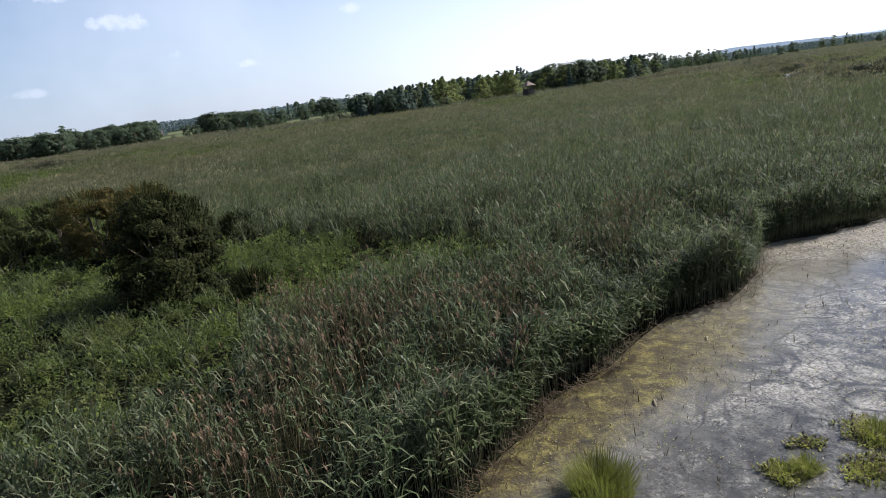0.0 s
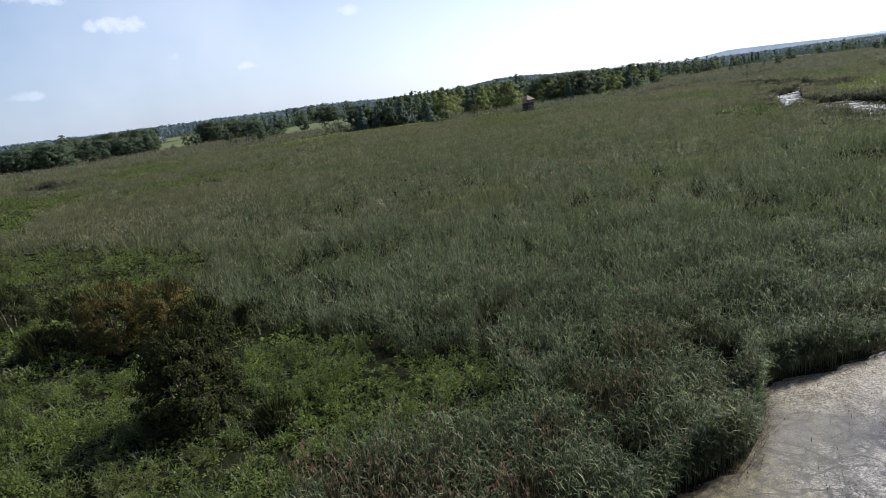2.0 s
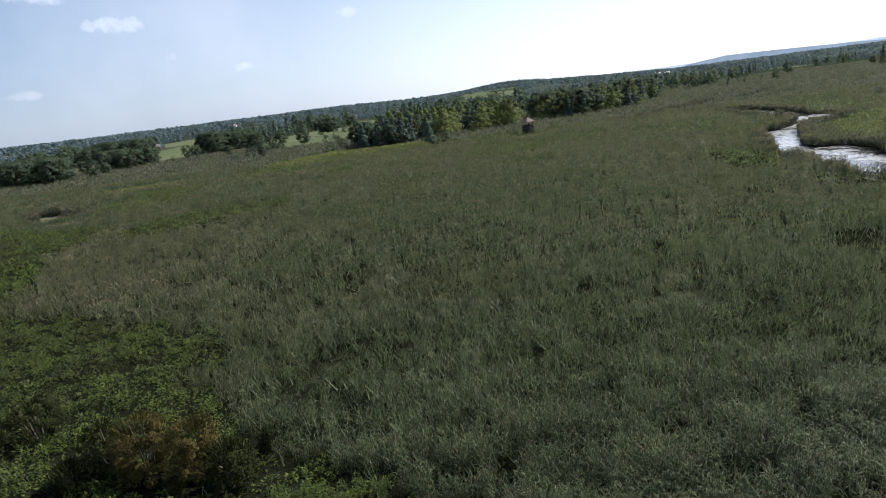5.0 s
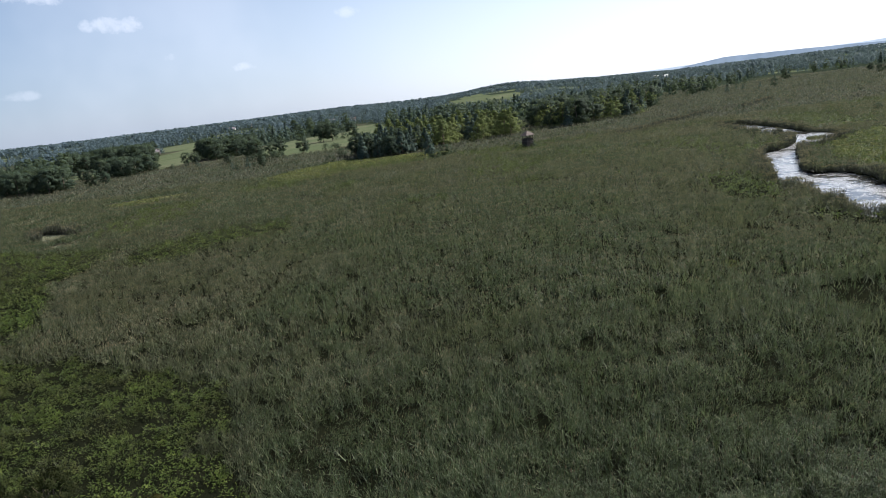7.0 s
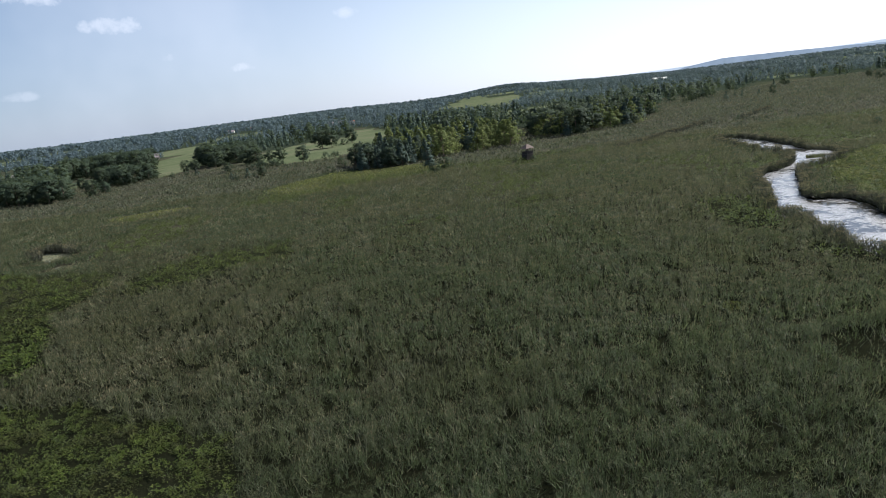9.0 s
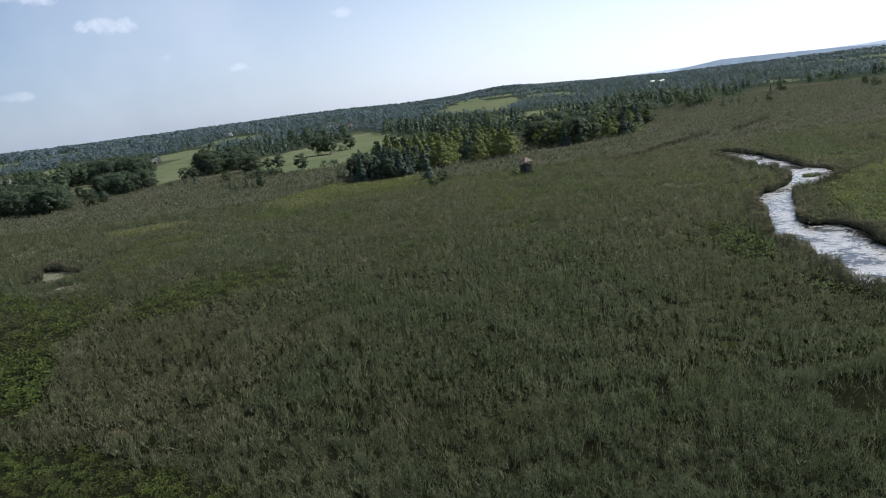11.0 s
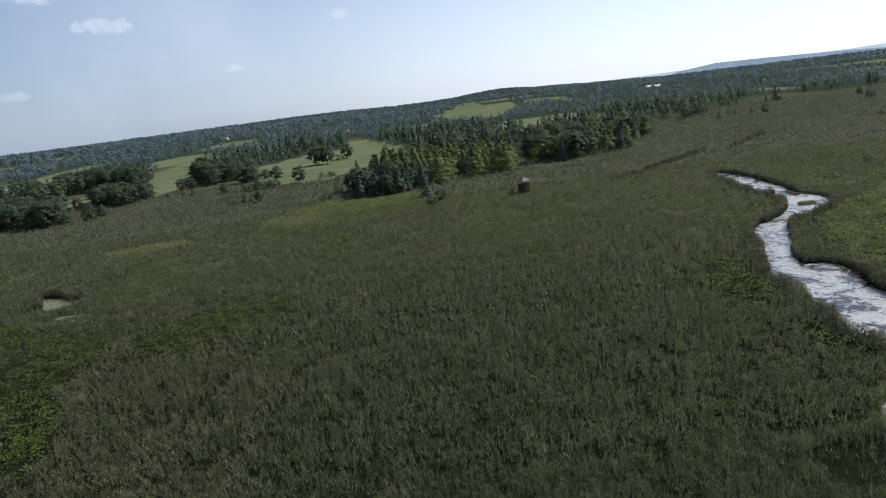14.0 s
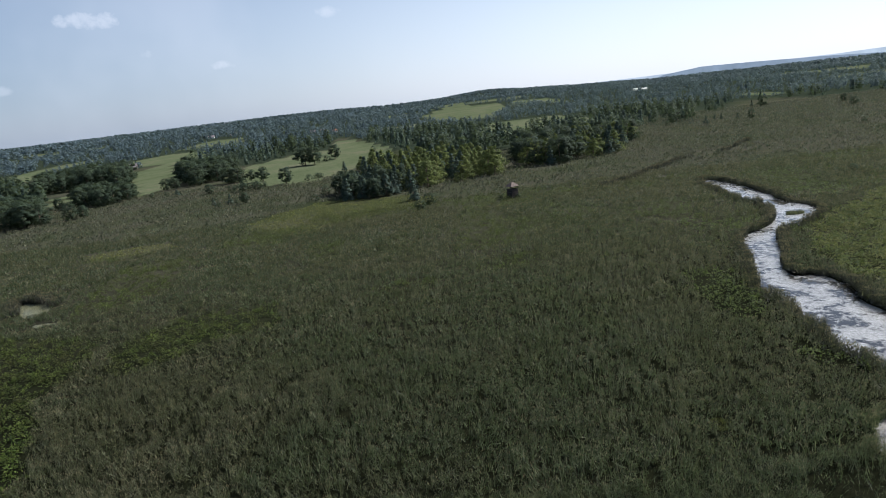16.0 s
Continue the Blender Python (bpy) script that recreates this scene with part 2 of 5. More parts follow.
def water_material(name, pale, scale, closed, soft=0.10, yellow_shore=False, gloss=0.38):
    """Still brown water under rafts of floating weed: scale and share of the closed rafts, soft their edge."""
    m, n = material(name)
    pos = n.add("ShaderNodeNewGeometry").outputs["Position"]
    raft = n.math("ADD", n.math("MULTIPLY", n.noise(pos, scale, 5.0, 0.6, 0.6), 0.55), n.math("MULTIPLY", n.noise(pos, scale * 6, 6.0, 0.7, 0.4), 0.45))
    mask = n.step(raft, 0.5 - closed - soft, 0.5 - closed + soft)
    speck = n.noise(pos, 7.0, 6.0, 0.8)
    mask = n.math("MULTIPLY", mask, n.math("ADD", 0.35, n.math("MULTIPLY", n.step(speck, 0.42, 0.58), 0.65)))
    # winding lanes of clearer water where animals swim
    lane = n.math("ABSOLUTE", n.math("SUBTRACT", n.noise(pos, 0.34, 2.0, 0.5, 1.6), 0.5))
    lane = n.math("SUBTRACT", 1.0, n.step(lane, 0.002, 0.04))
    lane2 = n.math("ABSOLUTE", n.math("SUBTRACT", n.noise(n.add("ShaderNodeVectorMath", i0=pos, i1=(31.0, 17.0, 3.0)).outputs[0], 0.45, 1.5, 0.5, 1.2), 0.5))
    lane = n.math("MAXIMUM", lane, n.math("MULTIPLY", n.math("SUBTRACT", 1.0, n.step(lane2, 0.002, 0.035)), 0.7))
    mask = n.math("MULTIPLY", mask, n.math("SUBTRACT", 1.0, n.math("MULTIPLY", lane, 0.85 if yellow_shore else 0.2)))
    grain = n.math("ADD", n.math("MULTIPLY", n.noise(pos, 1.6, 6.0, 0.7), 0.5), n.math("MULTIPLY", n.noise(pos, 14.0, 5.0, 0.75), 0.5))
    wcol = n.ramp(grain, [(0.40, tuple(k * 0.22 for k in pale)), (0.5, pale), (0.60, tuple(min(0.82, k * 1.7) for k in pale))])
    dull, spec = gloss, 0.75
    if yellow_shore:
        sep = n.add("ShaderNodeSeparateXYZ", Vector=pos)
        off = n.math("ADD", n.math("SUBTRACT", n.math("MULTIPLY", sep.outputs[0], 0.6), n.math("MULTIPLY", sep.outputs[1], 0.8)), 8.3)
        off = n.math("ADD", off, n.math("MULTIPLY", n.math("SUBTRACT", n.noise(pos, 0.6, 4.0), 0.5), 3.0))
        shore = n.math("MULTIPLY", n.math("SUBTRACT", 1.0, n.step(off, -0.2, 2.8)), n.math("SUBTRACT", 0.95, n.math("MULTIPLY", n.step(sep.outputs[0], 5.0, 16.0), 0.55)))
        ochre = n.ramp(n.math("ADD", n.math("MULTIPLY", n.noise(pos, 2.2, 6.0, 0.72, 0.8), 0.6), n.math("MULTIPLY", n.noise(pos, 16.0, 5.0, 0.75), 0.4)),
                       [(0.40, (0.010, 0.006, 0.002)), (0.50, (0.050, 0.038, 0.010)), (0.62, (0.165, 0.145, 0.036))])
        # a closed pale raft of dying weed in the far arm of the pond
        arm = n.math("MULTIPLY", n.step(n.math("ADD", sep.outputs[1], n.math("MULTIPLY", n.noise(pos, 0.5, 4.0), 6.0)), 22.0, 27.0), n.step(sep.outputs[0], 10.0, 15.0))
        wcol = n.mix(n.math("MULTIPLY", arm, 0.8), wcol, n.ramp(grain, [(0.42, (0.06, 0.048, 0.034)), (0.5, (0.25, 0.22, 0.18)), (0.58, (0.46, 0.42, 0.36))]))
        mask = n.math("MAXIMUM", mask, n.math("MULTIPLY", arm, n.math("ADD", 0.35, n.math("MULTIPLY", n.step(speck, 0.42, 0.56), 0.5))))
        wcol = n.mix(shore, wcol, ochre)
        dull = n.math("ADD", gloss, n.math("MULTIPLY", shore, 0.45))
        spec = n.math("SUBTRACT", 0.75, n.math("MULTIPLY", shore, 0.65))
        mask = n.math("MAXIMUM", mask, n.math("MULTIPLY", shore, n.math("SUBTRACT", 0.95, n.math("MULTIPLY", lane, 0.35))))
    ripple = n.add("ShaderNodeBump", Strength=0.10, Distance=0.05, Height=n.noise(pos, 3.0, 3.0, 0.5))
    water = n.add("ShaderNodeBsdfPrincipled", Base_Color=(0.030, 0.028, 0.022, 1), Roughness=0.10, IOR=1.36, Normal=ripple.outputs[0])
    water.inputs["Specular IOR Level"].default_value = 1.0
    rough = n.add("ShaderNodeBump", Strength=0.8, Distance=0.05, Height=n.noise(pos, 12.0, 5.0, 0.75))
    skin = n.add("ShaderNodeBsdfPrincipled", Base_Color=wcol, Roughness=dull, Normal=rough.outputs[0])
    n.put(skin.inputs["Specular IOR Level"], spec)
    mx = n.add("ShaderNodeMixShader", i0=mask, i1=water.outputs[0], i2=skin.outputs[0])
    finish(n, mx.outputs[0])
    return m


M_GROUND = ground_material()
M_POND = water_material("pond_water", (0.225, 0.212, 0.178), 0.16, -0.01, 0.14, True, 0.22)
M_RIVER = water_material("river_water", (0.31, 0.31, 0.30), 0.10, 0.012, 0.06)
M_SIDE = water_material("backwater", (0.17, 0.16, 0.14), 0.25, 0.03, 0.12)
M_POOL = water_material("pool_water", (0.088, 0.090, 0.036), 0.1, 0.6, 0.1, False, 0.9)
M_BARK = plain("bark", (0.12, 0.095, 0.07), 0.9, scale=3.0, vary=0.4, bump=0.4)
M_WOOD = plain("weathered_wood", (0.055, 0.046, 0.040), 0.85, scale=2.0, vary=0.35, bump=0.3)
M_ROOF = plain("roof_board", (0.13, 0.10, 0.085), 0.8, scale=2.0, vary=0.3, bump=0.3)
M_TILE = plain("roof_tile", (0.28, 0.13, 0.09), 0.8, scale=1.5, vary=0.3)
M_SLATE = plain("roof_sheet", (0.22, 0.19, 0.19), 0.6, scale=1.5, vary=0.25)
M_PLASTER = plain("plaster", (0.72, 0.70, 0.64), 0.9, scale=1.0, vary=0.1)
M_GLASS = plain("window_glass", (0.05, 0.06, 0.07), 0.1, scale=1.0, vary=0.1, bump=0.0)
CROWN = {
    "broadleaf": leafy("broadleaf_crown", [(0.0, (0.027, 0.041, 0.028)), (0.6, (0.038, 0.057, 0.037)), (1.0, (0.054, 0.073, 0.044))], [(0.0, (0.031, 0.043, 0.026)), (1.0, (0.064, 0.077, 0.044))], 0.05, 0.5, 0.40, 0.75, 7.0, (), 0.10),
    "birch": leafy("birch_crown", [(0.0, (0.087, 0.110, 0.034)), (0.6, (0.133, 0.157, 0.048)), (1.0, (0.187, 0.197, 0.064))], [(0.0, (0.059, 0.086, 0.040)), (1.0, (0.119, 0.140, 0.057))], 0.04, 0.7, 0.50, 0.75, 13.0, (), 0.10),
    # conifer green lightened and blued, some distance haze put into the colour
    "pine": leafy("pine_crown", [(0.0, (0.039, 0.065, 0.056)), (0.6, (0.060, 0.089, 0.072)), (1.0, (0.089, 0.117, 0.094))], [(0.0, (0.046, 0.069, 0.056)), (1.0, (0.094, 0.117, 0.090))], 0.06, 0.5, 0.36, 0.75, 19.0, (), 0.10),
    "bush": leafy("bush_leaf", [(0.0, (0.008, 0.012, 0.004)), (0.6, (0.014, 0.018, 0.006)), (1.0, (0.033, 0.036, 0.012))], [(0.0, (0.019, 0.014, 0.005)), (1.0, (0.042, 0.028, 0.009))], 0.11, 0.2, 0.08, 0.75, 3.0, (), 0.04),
    "rust": leafy("rusty_bush_leaf", [(0.0, (0.022, 0.024, 0.008)), (0.6, (0.046, 0.041, 0.013)), (1.0, (0.082, 0.063, 0.019))], [(0.0, (0.045, 0.035, 0.011)), (1.0, (0.100, 0.069, 0.019))], 0.4, 0.6, 0.2, 0.75, 3.0, (), 0.05),
    # distance haze put into the base colour: crowns paler and bluer than leaves
    "far": leafy("hazy_far_woods_crown", [(0.0, (0.066, 0.096, 0.117)), (0.6, (0.085, 0.121, 0.143)), (1.0, (0.101, 0.140, 0.158))], [(0.0, (0.071, 0.100, 0.119)), (1.0, (0.109, 0.140, 0.154))], 0.012, 0.6, 0.42, 0.75, 11.0, (), 0.10),
}


# ---------------------------------------------------------------- mesh helpers
rng = np.random.default_rng(7)


def fast_mesh(name, verts, tris, mats, index=None, smooth=False, normals=None):
    """A mesh from arrays of vertices and triangles."""
    me = bpy.data.meshes.new(name)
    verts, tris = np.ascontiguousarray(verts, np.float32), np.ascontiguousarray(tris, np.int32)
    me.vertices.add(len(verts))
    me.vertices.foreach_set("co", verts.ravel())
    me.loops.add(tris.size)
    me.loops.foreach_set("vertex_index", tris.ravel())
    me.polygons.add(len(tris))
    me.polygons.foreach_set("loop_start", np.arange(0, tris.size, 3, dtype=np.int32))
    for m in mats:
        me.materials.append(m)
    if index is not None:
        me.polygons.foreach_set("material_index", np.ascontiguousarray(index, np.int32))
    me.polygons.foreach_set("use_smooth", np.full(len(tris), smooth))
    me.update(calc_edges=True)
    me.validate()
    if normals is not None:
        me.polygons.foreach_set("use_smooth", np.full(len(tris), True))
        me.normals_split_custom_set_from_vertices(np.ascontiguousarray(normals, np.float32))
    return me


def part(name, bm, mat, parent=None, label=""):
    """Links a bmesh as one mesh object, under a thing or a part if one is given."""
    me = bpy.data.meshes.new(name)
    bm.to_mesh(me)
    bm.free()
    for m in mat if isinstance(mat, (list, tuple)) else [mat]:
        me.materials.append(m)
    ob = new(name, me)
    ob.parent = parent
    if label:
        ob["label"] = label
    return ob


def box(bm, x0, x1, y0, y1, z0, z1, bevel=0.0):
    r = bmesh.ops.create_cube(bm, size=1.0)
    vs = r["verts"]
    for v in vs:
        v.co = Vector(((x0 + x1) / 2 + v.co.x * (x1 - x0), (y0 + y1) / 2 + v.co.y * (y1 - y0), (z0 + z1) / 2 + v.co.z * (z1 - z0)))
    if bevel:
        bmesh.ops.bevel(bm, geom=[e for e in bm.edges if all(v in vs for v in e.verts)], offset=bevel, segments=1, affect="EDGES")
    return bm


def inside(poly, x, y):
    """Which of the points lie inside a polygon."""
    p = np.asarray(poly, float)
    x, y = np.asarray(x, float), np.asarray(y, float)
    hit = np.zeros(x.shape, bool)
    x0, y0 = p[-1]
    for x1, y1 in p:
        if y0 != y1:
            cross = ((y1 > y) != (y0 > y)) & (x < (x0 - x1) * (y - y1) / (y0 - y1) + x1)
            hit ^= cross
        x0, y0 = x1, y1
    return hit


def edge_distance(poly, x, y):
    p = np.asarray(poly, float)
    x, y = np.asarray(x, float), np.asarray(y, float)
    best = np.full(x.shape, 1e9)
    for (x0, y0), (x1, y1) in zip(p, np.roll(p, -1, 0)):
        dx, dy = x1 - x0, y1 - y0
        k = np.clip(((x - x0) * dx + (y - y0) * dy) / (dx * dx + dy * dy + 1e-9), 0, 1)
        best = np.minimum(best, np.hypot(x - x0 - k * dx, y - y0 - k * dy))
    return best


def lattice(seed):
    return np.random.default_rng(seed).random((64, 64))


def vnoise(x, y, scale, seed=1, octaves=3):
    """Smooth value noise from 0 to 1."""
    out, amp, tot = 0.0, 1.0, 0.0
    for o in range(octaves):
        g = lattice(seed + o)
        u, v = np.asarray(x, float) * scale * 2**o + 17.3 * o, np.asarray(y, float) * scale * 2**o + 9.1 * o
        i, j = np.floor(u).astype(int), np.floor(v).astype(int)
        fu, fv = u - i, v - j
        fu, fv = fu * fu * (3 - 2 * fu), fv * fv * (3 - 2 * fv)
        a, b = g[i % 64, j % 64], g[(i + 1) % 64, j % 64]
        c, d = g[i % 64, (j + 1) % 64], g[(i + 1) % 64, (j + 1) % 64]
        out = out + amp * ((a * (1 - fu) + b * fu) * (1 - fv) + (c * (1 - fu) + d * fu) * fv)
        tot += amp
        amp *= 0.5
    return out / tot


# ---------------------------------------------------------------- plan of the marsh
POND = [(-0.3, 10.4), (0.4, 11.3), (1.2, 12.4), (1.9, 13.2), (2.4, 13.9), (3.3, 14.7), (4.1, 15.2), (4.9, 15.8), (5.7, 17.2), (7.3, 18.3), (8.9, 18.8),
        (10.2, 19.3), (11.2, 20.4), (12.2, 21.8), (13.0, 23.2), (13.7, 24.3), (15.2, 25.0), (17.9, 25.2), (21.0, 26.3), (26, 28), (36, 31), (52, 33), (62, 20), (62, -25), (-14, -25), (-8, 0), (-3.5, 6)]
RIVER_NEAR = [(147.9, 297), (143.5, 266), (139.7, 255), (142.3, 238), (139.2, 221), (130, 207.5), (118.5, 197.8), (113.6, 197), (106.8, 189.8), (102.8, 182), (97.2, 167.2),
              (89.2, 150.8), (86.2, 144.7), (86.8, 133.4), (84.8, 122.8), (82.4, 112.5), (82, 106.2), (84, 98), (92, 90), (110, 84)]
RIVER_FAR = [(153.5, 302), (157.5, 292), (157.9, 276), (156.0, 254), (150.5, 233), (156.5, 222.5), (149.0, 210.5), (139.5, 202.5), (129.8, 197.6), (120.6, 193.5), (115.8, 181.5),
             (110.5, 174.1), (104.8, 163.8), (100.4, 157.0), (99.8, 153.2), (104.6, 151.1), (107.8, 147.0), (105.7, 139.3), (102.0, 130.1), (103, 120), (112, 110), (130, 102)]
SIDE_POND = [(63.3, 78.8), (65.4, 81.5), (68.0, 85.6), (71.5, 86.5), (80, 87), (80, 80), (70, 77.5)]
LEFT_POND = [(-148, 227), (-140, 224.5), (-133, 219.5), (-128.5, 211.5), (-132.5, 205.5), (-139, 212)]
LEFT_POOL = [(-126, 198.0), (-121, 197.8), (-117.0, 196.8), (-118.5, 194.2), (-124.5, 194.8)]
FAR_POOLS = [[(120.5, 331), (126, 337), (132, 342), (131, 337), (124, 331)], [(178, 377), (183, 383), (184, 380), (180, 376)],
             [(199, 391), (204, 400), (211, 408), (210, 400), (204, 392)], [(252, 440), (258, 449), (264, 444), (260, 436)]]


def smooth(poly, rounds=2):
    """Rounds off the corners of a closed line."""
    p = np.array(poly, float)
    for _ in range(rounds):
        q = np.roll(p, -1, 0)
        p = np.stack([0.75 * p + 0.25 * q, 0.25 * p + 0.75 * q], 1).reshape(-1, 2)
    return [tuple(v) for v in p]


ISLET = (142.4, 214.9)
RIVER = [(x + 2.2 * (float(vnoise(x, y, 0.22, 700, 2)) - 0.5), y + 2.2 * (float(vnoise(x, y, 0.22, 710, 2)) - 0.5)) for x, y in smooth(RIVER_NEAR + RIVER_FAR[::-1], 3)]
POND_EDGE = POND[:20]
POND = smooth(POND, 1)
LEFT_POND, LEFT_POOL = smooth(LEFT_POND), smooth(LEFT_POOL)
SIDE_POND = smooth(SIDE_POND)
FAR_POOLS = [smooth([(np.mean([q[0] for q in p]) * 0.35 + x * 0.65, np.mean([q[1] for q in p]) * 0.35 + y * 0.65) for x, y in p], 1) for p in FAR_POOLS]
WATERS = [POND, RIVER, SIDE_POND, LEFT_POND, LEFT_POOL] + FAR_POOLS

HERB_NEAR = [(-120, 112), (-67, 89), (-52, 82), (-25.9, 68.5), (-22.4, 61), (-26.8, 55.6), (-20.8, 50), (-15.0, 43.5), (-8.1, 36.4), (-0.6, 31.5), (3.3, 28.4), (3.0, 25.6), (-0.8, 24.2),
             (-5.0, 24.0), (-6.8, 21.2), (-7.9, 17.6), (-8.9, 14.5), (-11.5, 10), (-16, 0), (-60, 0), (-120, 60)]
HERB_LEFT = [(-160, 205), (-127.9, 186.0), (-91.6, 173.0), (-87.8, 152.5), (-86.5, 140.0), (-87.2, 132.2), (-71.7, 102.5), (-73, 97), (-120, 112), (-170, 150)]
HERB_MID = [(-77.7, 143.1), (-84.5, 161.7), (-71.3, 183.0), (-42.4, 184.7), (-40.6, 167.0), (-52.5, 158.9), (-65.2, 145.5)]
HERB_EAST = [(140, 203.2), (190, 235.0), (300, 300), (330, 200), (180, 110), (113, 134), (111, 150.5), (119, 172), (131, 190)]
HERB_BANK = [(73.0, 166.0), (87.5, 164.5), (80.3, 130.0), (72.4, 125.7), (68.7, 138.4)]
HERB_BANK_LOW = [(75.5, 115.0), (80.5, 107.5), (79.0, 99), (72, 103.5)]
HERBS = [HERB_NEAR, HERB_LEFT, HERB_MID, HERB_EAST, HERB_BANK, HERB_BANK_LOW]
STRIP = [(-165, 304), (-144, 310), (-124, 311), (-113, 297), (-131, 289), (-151, 287)]
BRIGHT = [(-92.4, 333.9), (-60.3, 390.0), (0, 372), (18, 350), (-25.3, 306.9), (-62.2, 288.7)]
MEADOWS = [[(-388, 665), (-359, 672), (-325, 618), (-314, 576), (-320, 556)], [(-668, 1022), (-651, 1063), (-490, 832), (-406, 691), (-454, 752)],
           [(-389, 871), (-412, 959), (-378, 1030), (-240, 648), (-232, 591), (-244, 553), (-271, 599)],
           [(-193, 747), (-158, 860), (-105, 888), (-120, 1122), (-72, 1030), (-13, 780), (-18, 645), (-36, 597), (-58, 558), (-77, 509), (-116, 510), (-154, 567)],
           [(50, 1600), (150, 1980), (300, 1850), (270, 1500), (190, 1250), (110, 1200)]]


WOODS_RIGHT = [(215, 575), (231, 605), (275, 676), (306, 628), (380, 756), (419, 757), (501, 885), (536, 850), (566, 793), (640, 772), (4400, 2200), (4400, 4300), (120, 4900), (110, 610)]
WOODS_MID = [(-70, 1050), (-20, 760), (40, 600), (110, 600), (120, 4900), (-120, 4900), (-130, 1200)]
WOODS_LEFT = [(-4000, 2700), (-700, 1100), (-640, 1090), (-500, 900), (-455, 880), (-405, 890), (-430, 975), (-385, 1045), (-250, 800), (-195, 760), (-176, 797), (-160, 874), (-126, 862), (-110, 905), (-125, 1125), (-120, 4900), (-4000, 4600)]
WOODS_WEST = [(-400, 590), (-330, 560), (-395, 680), (-450, 745), (-560, 880), (-760, 920), (-760, 760)]


def in_water(x, y):
    hit = np.zeros(np.shape(x), bool)
    for p in WATERS:
        hit |= inside(p, x, y)
    return hit


def herb_amount(x, y):
    """1 in the low lush herb ground, 0 in the reeds."""
    w = (vnoise(x, y, 0.12, 40) - 0.5) * 6.0 + (vnoise(x, y, 0.9, 41, 2) - 0.5) * 3.5
    w2 = (vnoise(x, y, 0.12, 50) - 0.5) * 6.0 + (vnoise(x, y, 0.9, 51, 2) - 0.5) * 3.5
    hit = np.zeros(np.shape(x), bool)
    for p in HERBS:
        hit |= inside(p, np.asarray(x) + w, np.asarray(y) + w2)
    # tussocky patches farther out
    hit |= (np.asarray(y) > 185) & (np.asarray(y) < 335) & (vnoise(x, y, 0.028, 600, 3) + 0.22 * (vnoise(x, y, 0.5, 610, 2) - 0.5) > 0.60) & ~inside(STRIP, x, y)
    return hit


def terrain(x, y):
    """Height of the land: a flat marsh, then slow rises and wooded ridges far off."""
    x, y = np.asarray(x, float), np.asarray(y, float)
    d = np.hypot(x, y)
    near = np.clip((d - 950) / 1500, 0, 1)
    near = near * near * (3 - 2 * near)
    ridge = 30 + 22 * (vnoise(x, y, 1 / 900, 21, 3) - 0.5)
    a = np.degrees(np.arctan2(x, y))
    gap = np.exp(-((a + 1.0) / 4.5) ** 2) * 16 + np.exp(-((a - 16.0) / 3.0) ** 2) * 9
    ridge = ridge * (1 - 0.85 * np.clip((a - 15) / 8, 0, 1))
    z = near * (ridge - gap) + 0.12 + 0.10 * (vnoise(x, y, 0.25, 5, 3) - 0.5)
    far = np.clip((d - 2600) / 1900, 0, 1) * (1 - np.clip((a - 15) / 8, 0, 1))
    hill = 20 * np.exp(-((a - 8.2) / 3.0) ** 2) * np.clip((d - 2500) / 900, 0, 1)
    return z + far * 8 + hill


# ---------------------------------------------------------------- ground and water
def spread(lo, hi, fine):
    """Grid lines: fine steps inside the given stretches, growing outside them."""
    out = []
    for a, b, s in fine:
        out.append(np.arange(a, b, s))
    line = np.concatenate(out)
    left, right, s = [], [], 3.0
    v = line[0]
    while v > lo:
        v -= s
        s *= 1.12
        left.append(max(v, lo))
    v, s = line[-1], 3.0
    while v < hi:
        v += s
        s *= 1.10
        right.append(min(v, hi))
    return np.concatenate([left[::-1], line, right])


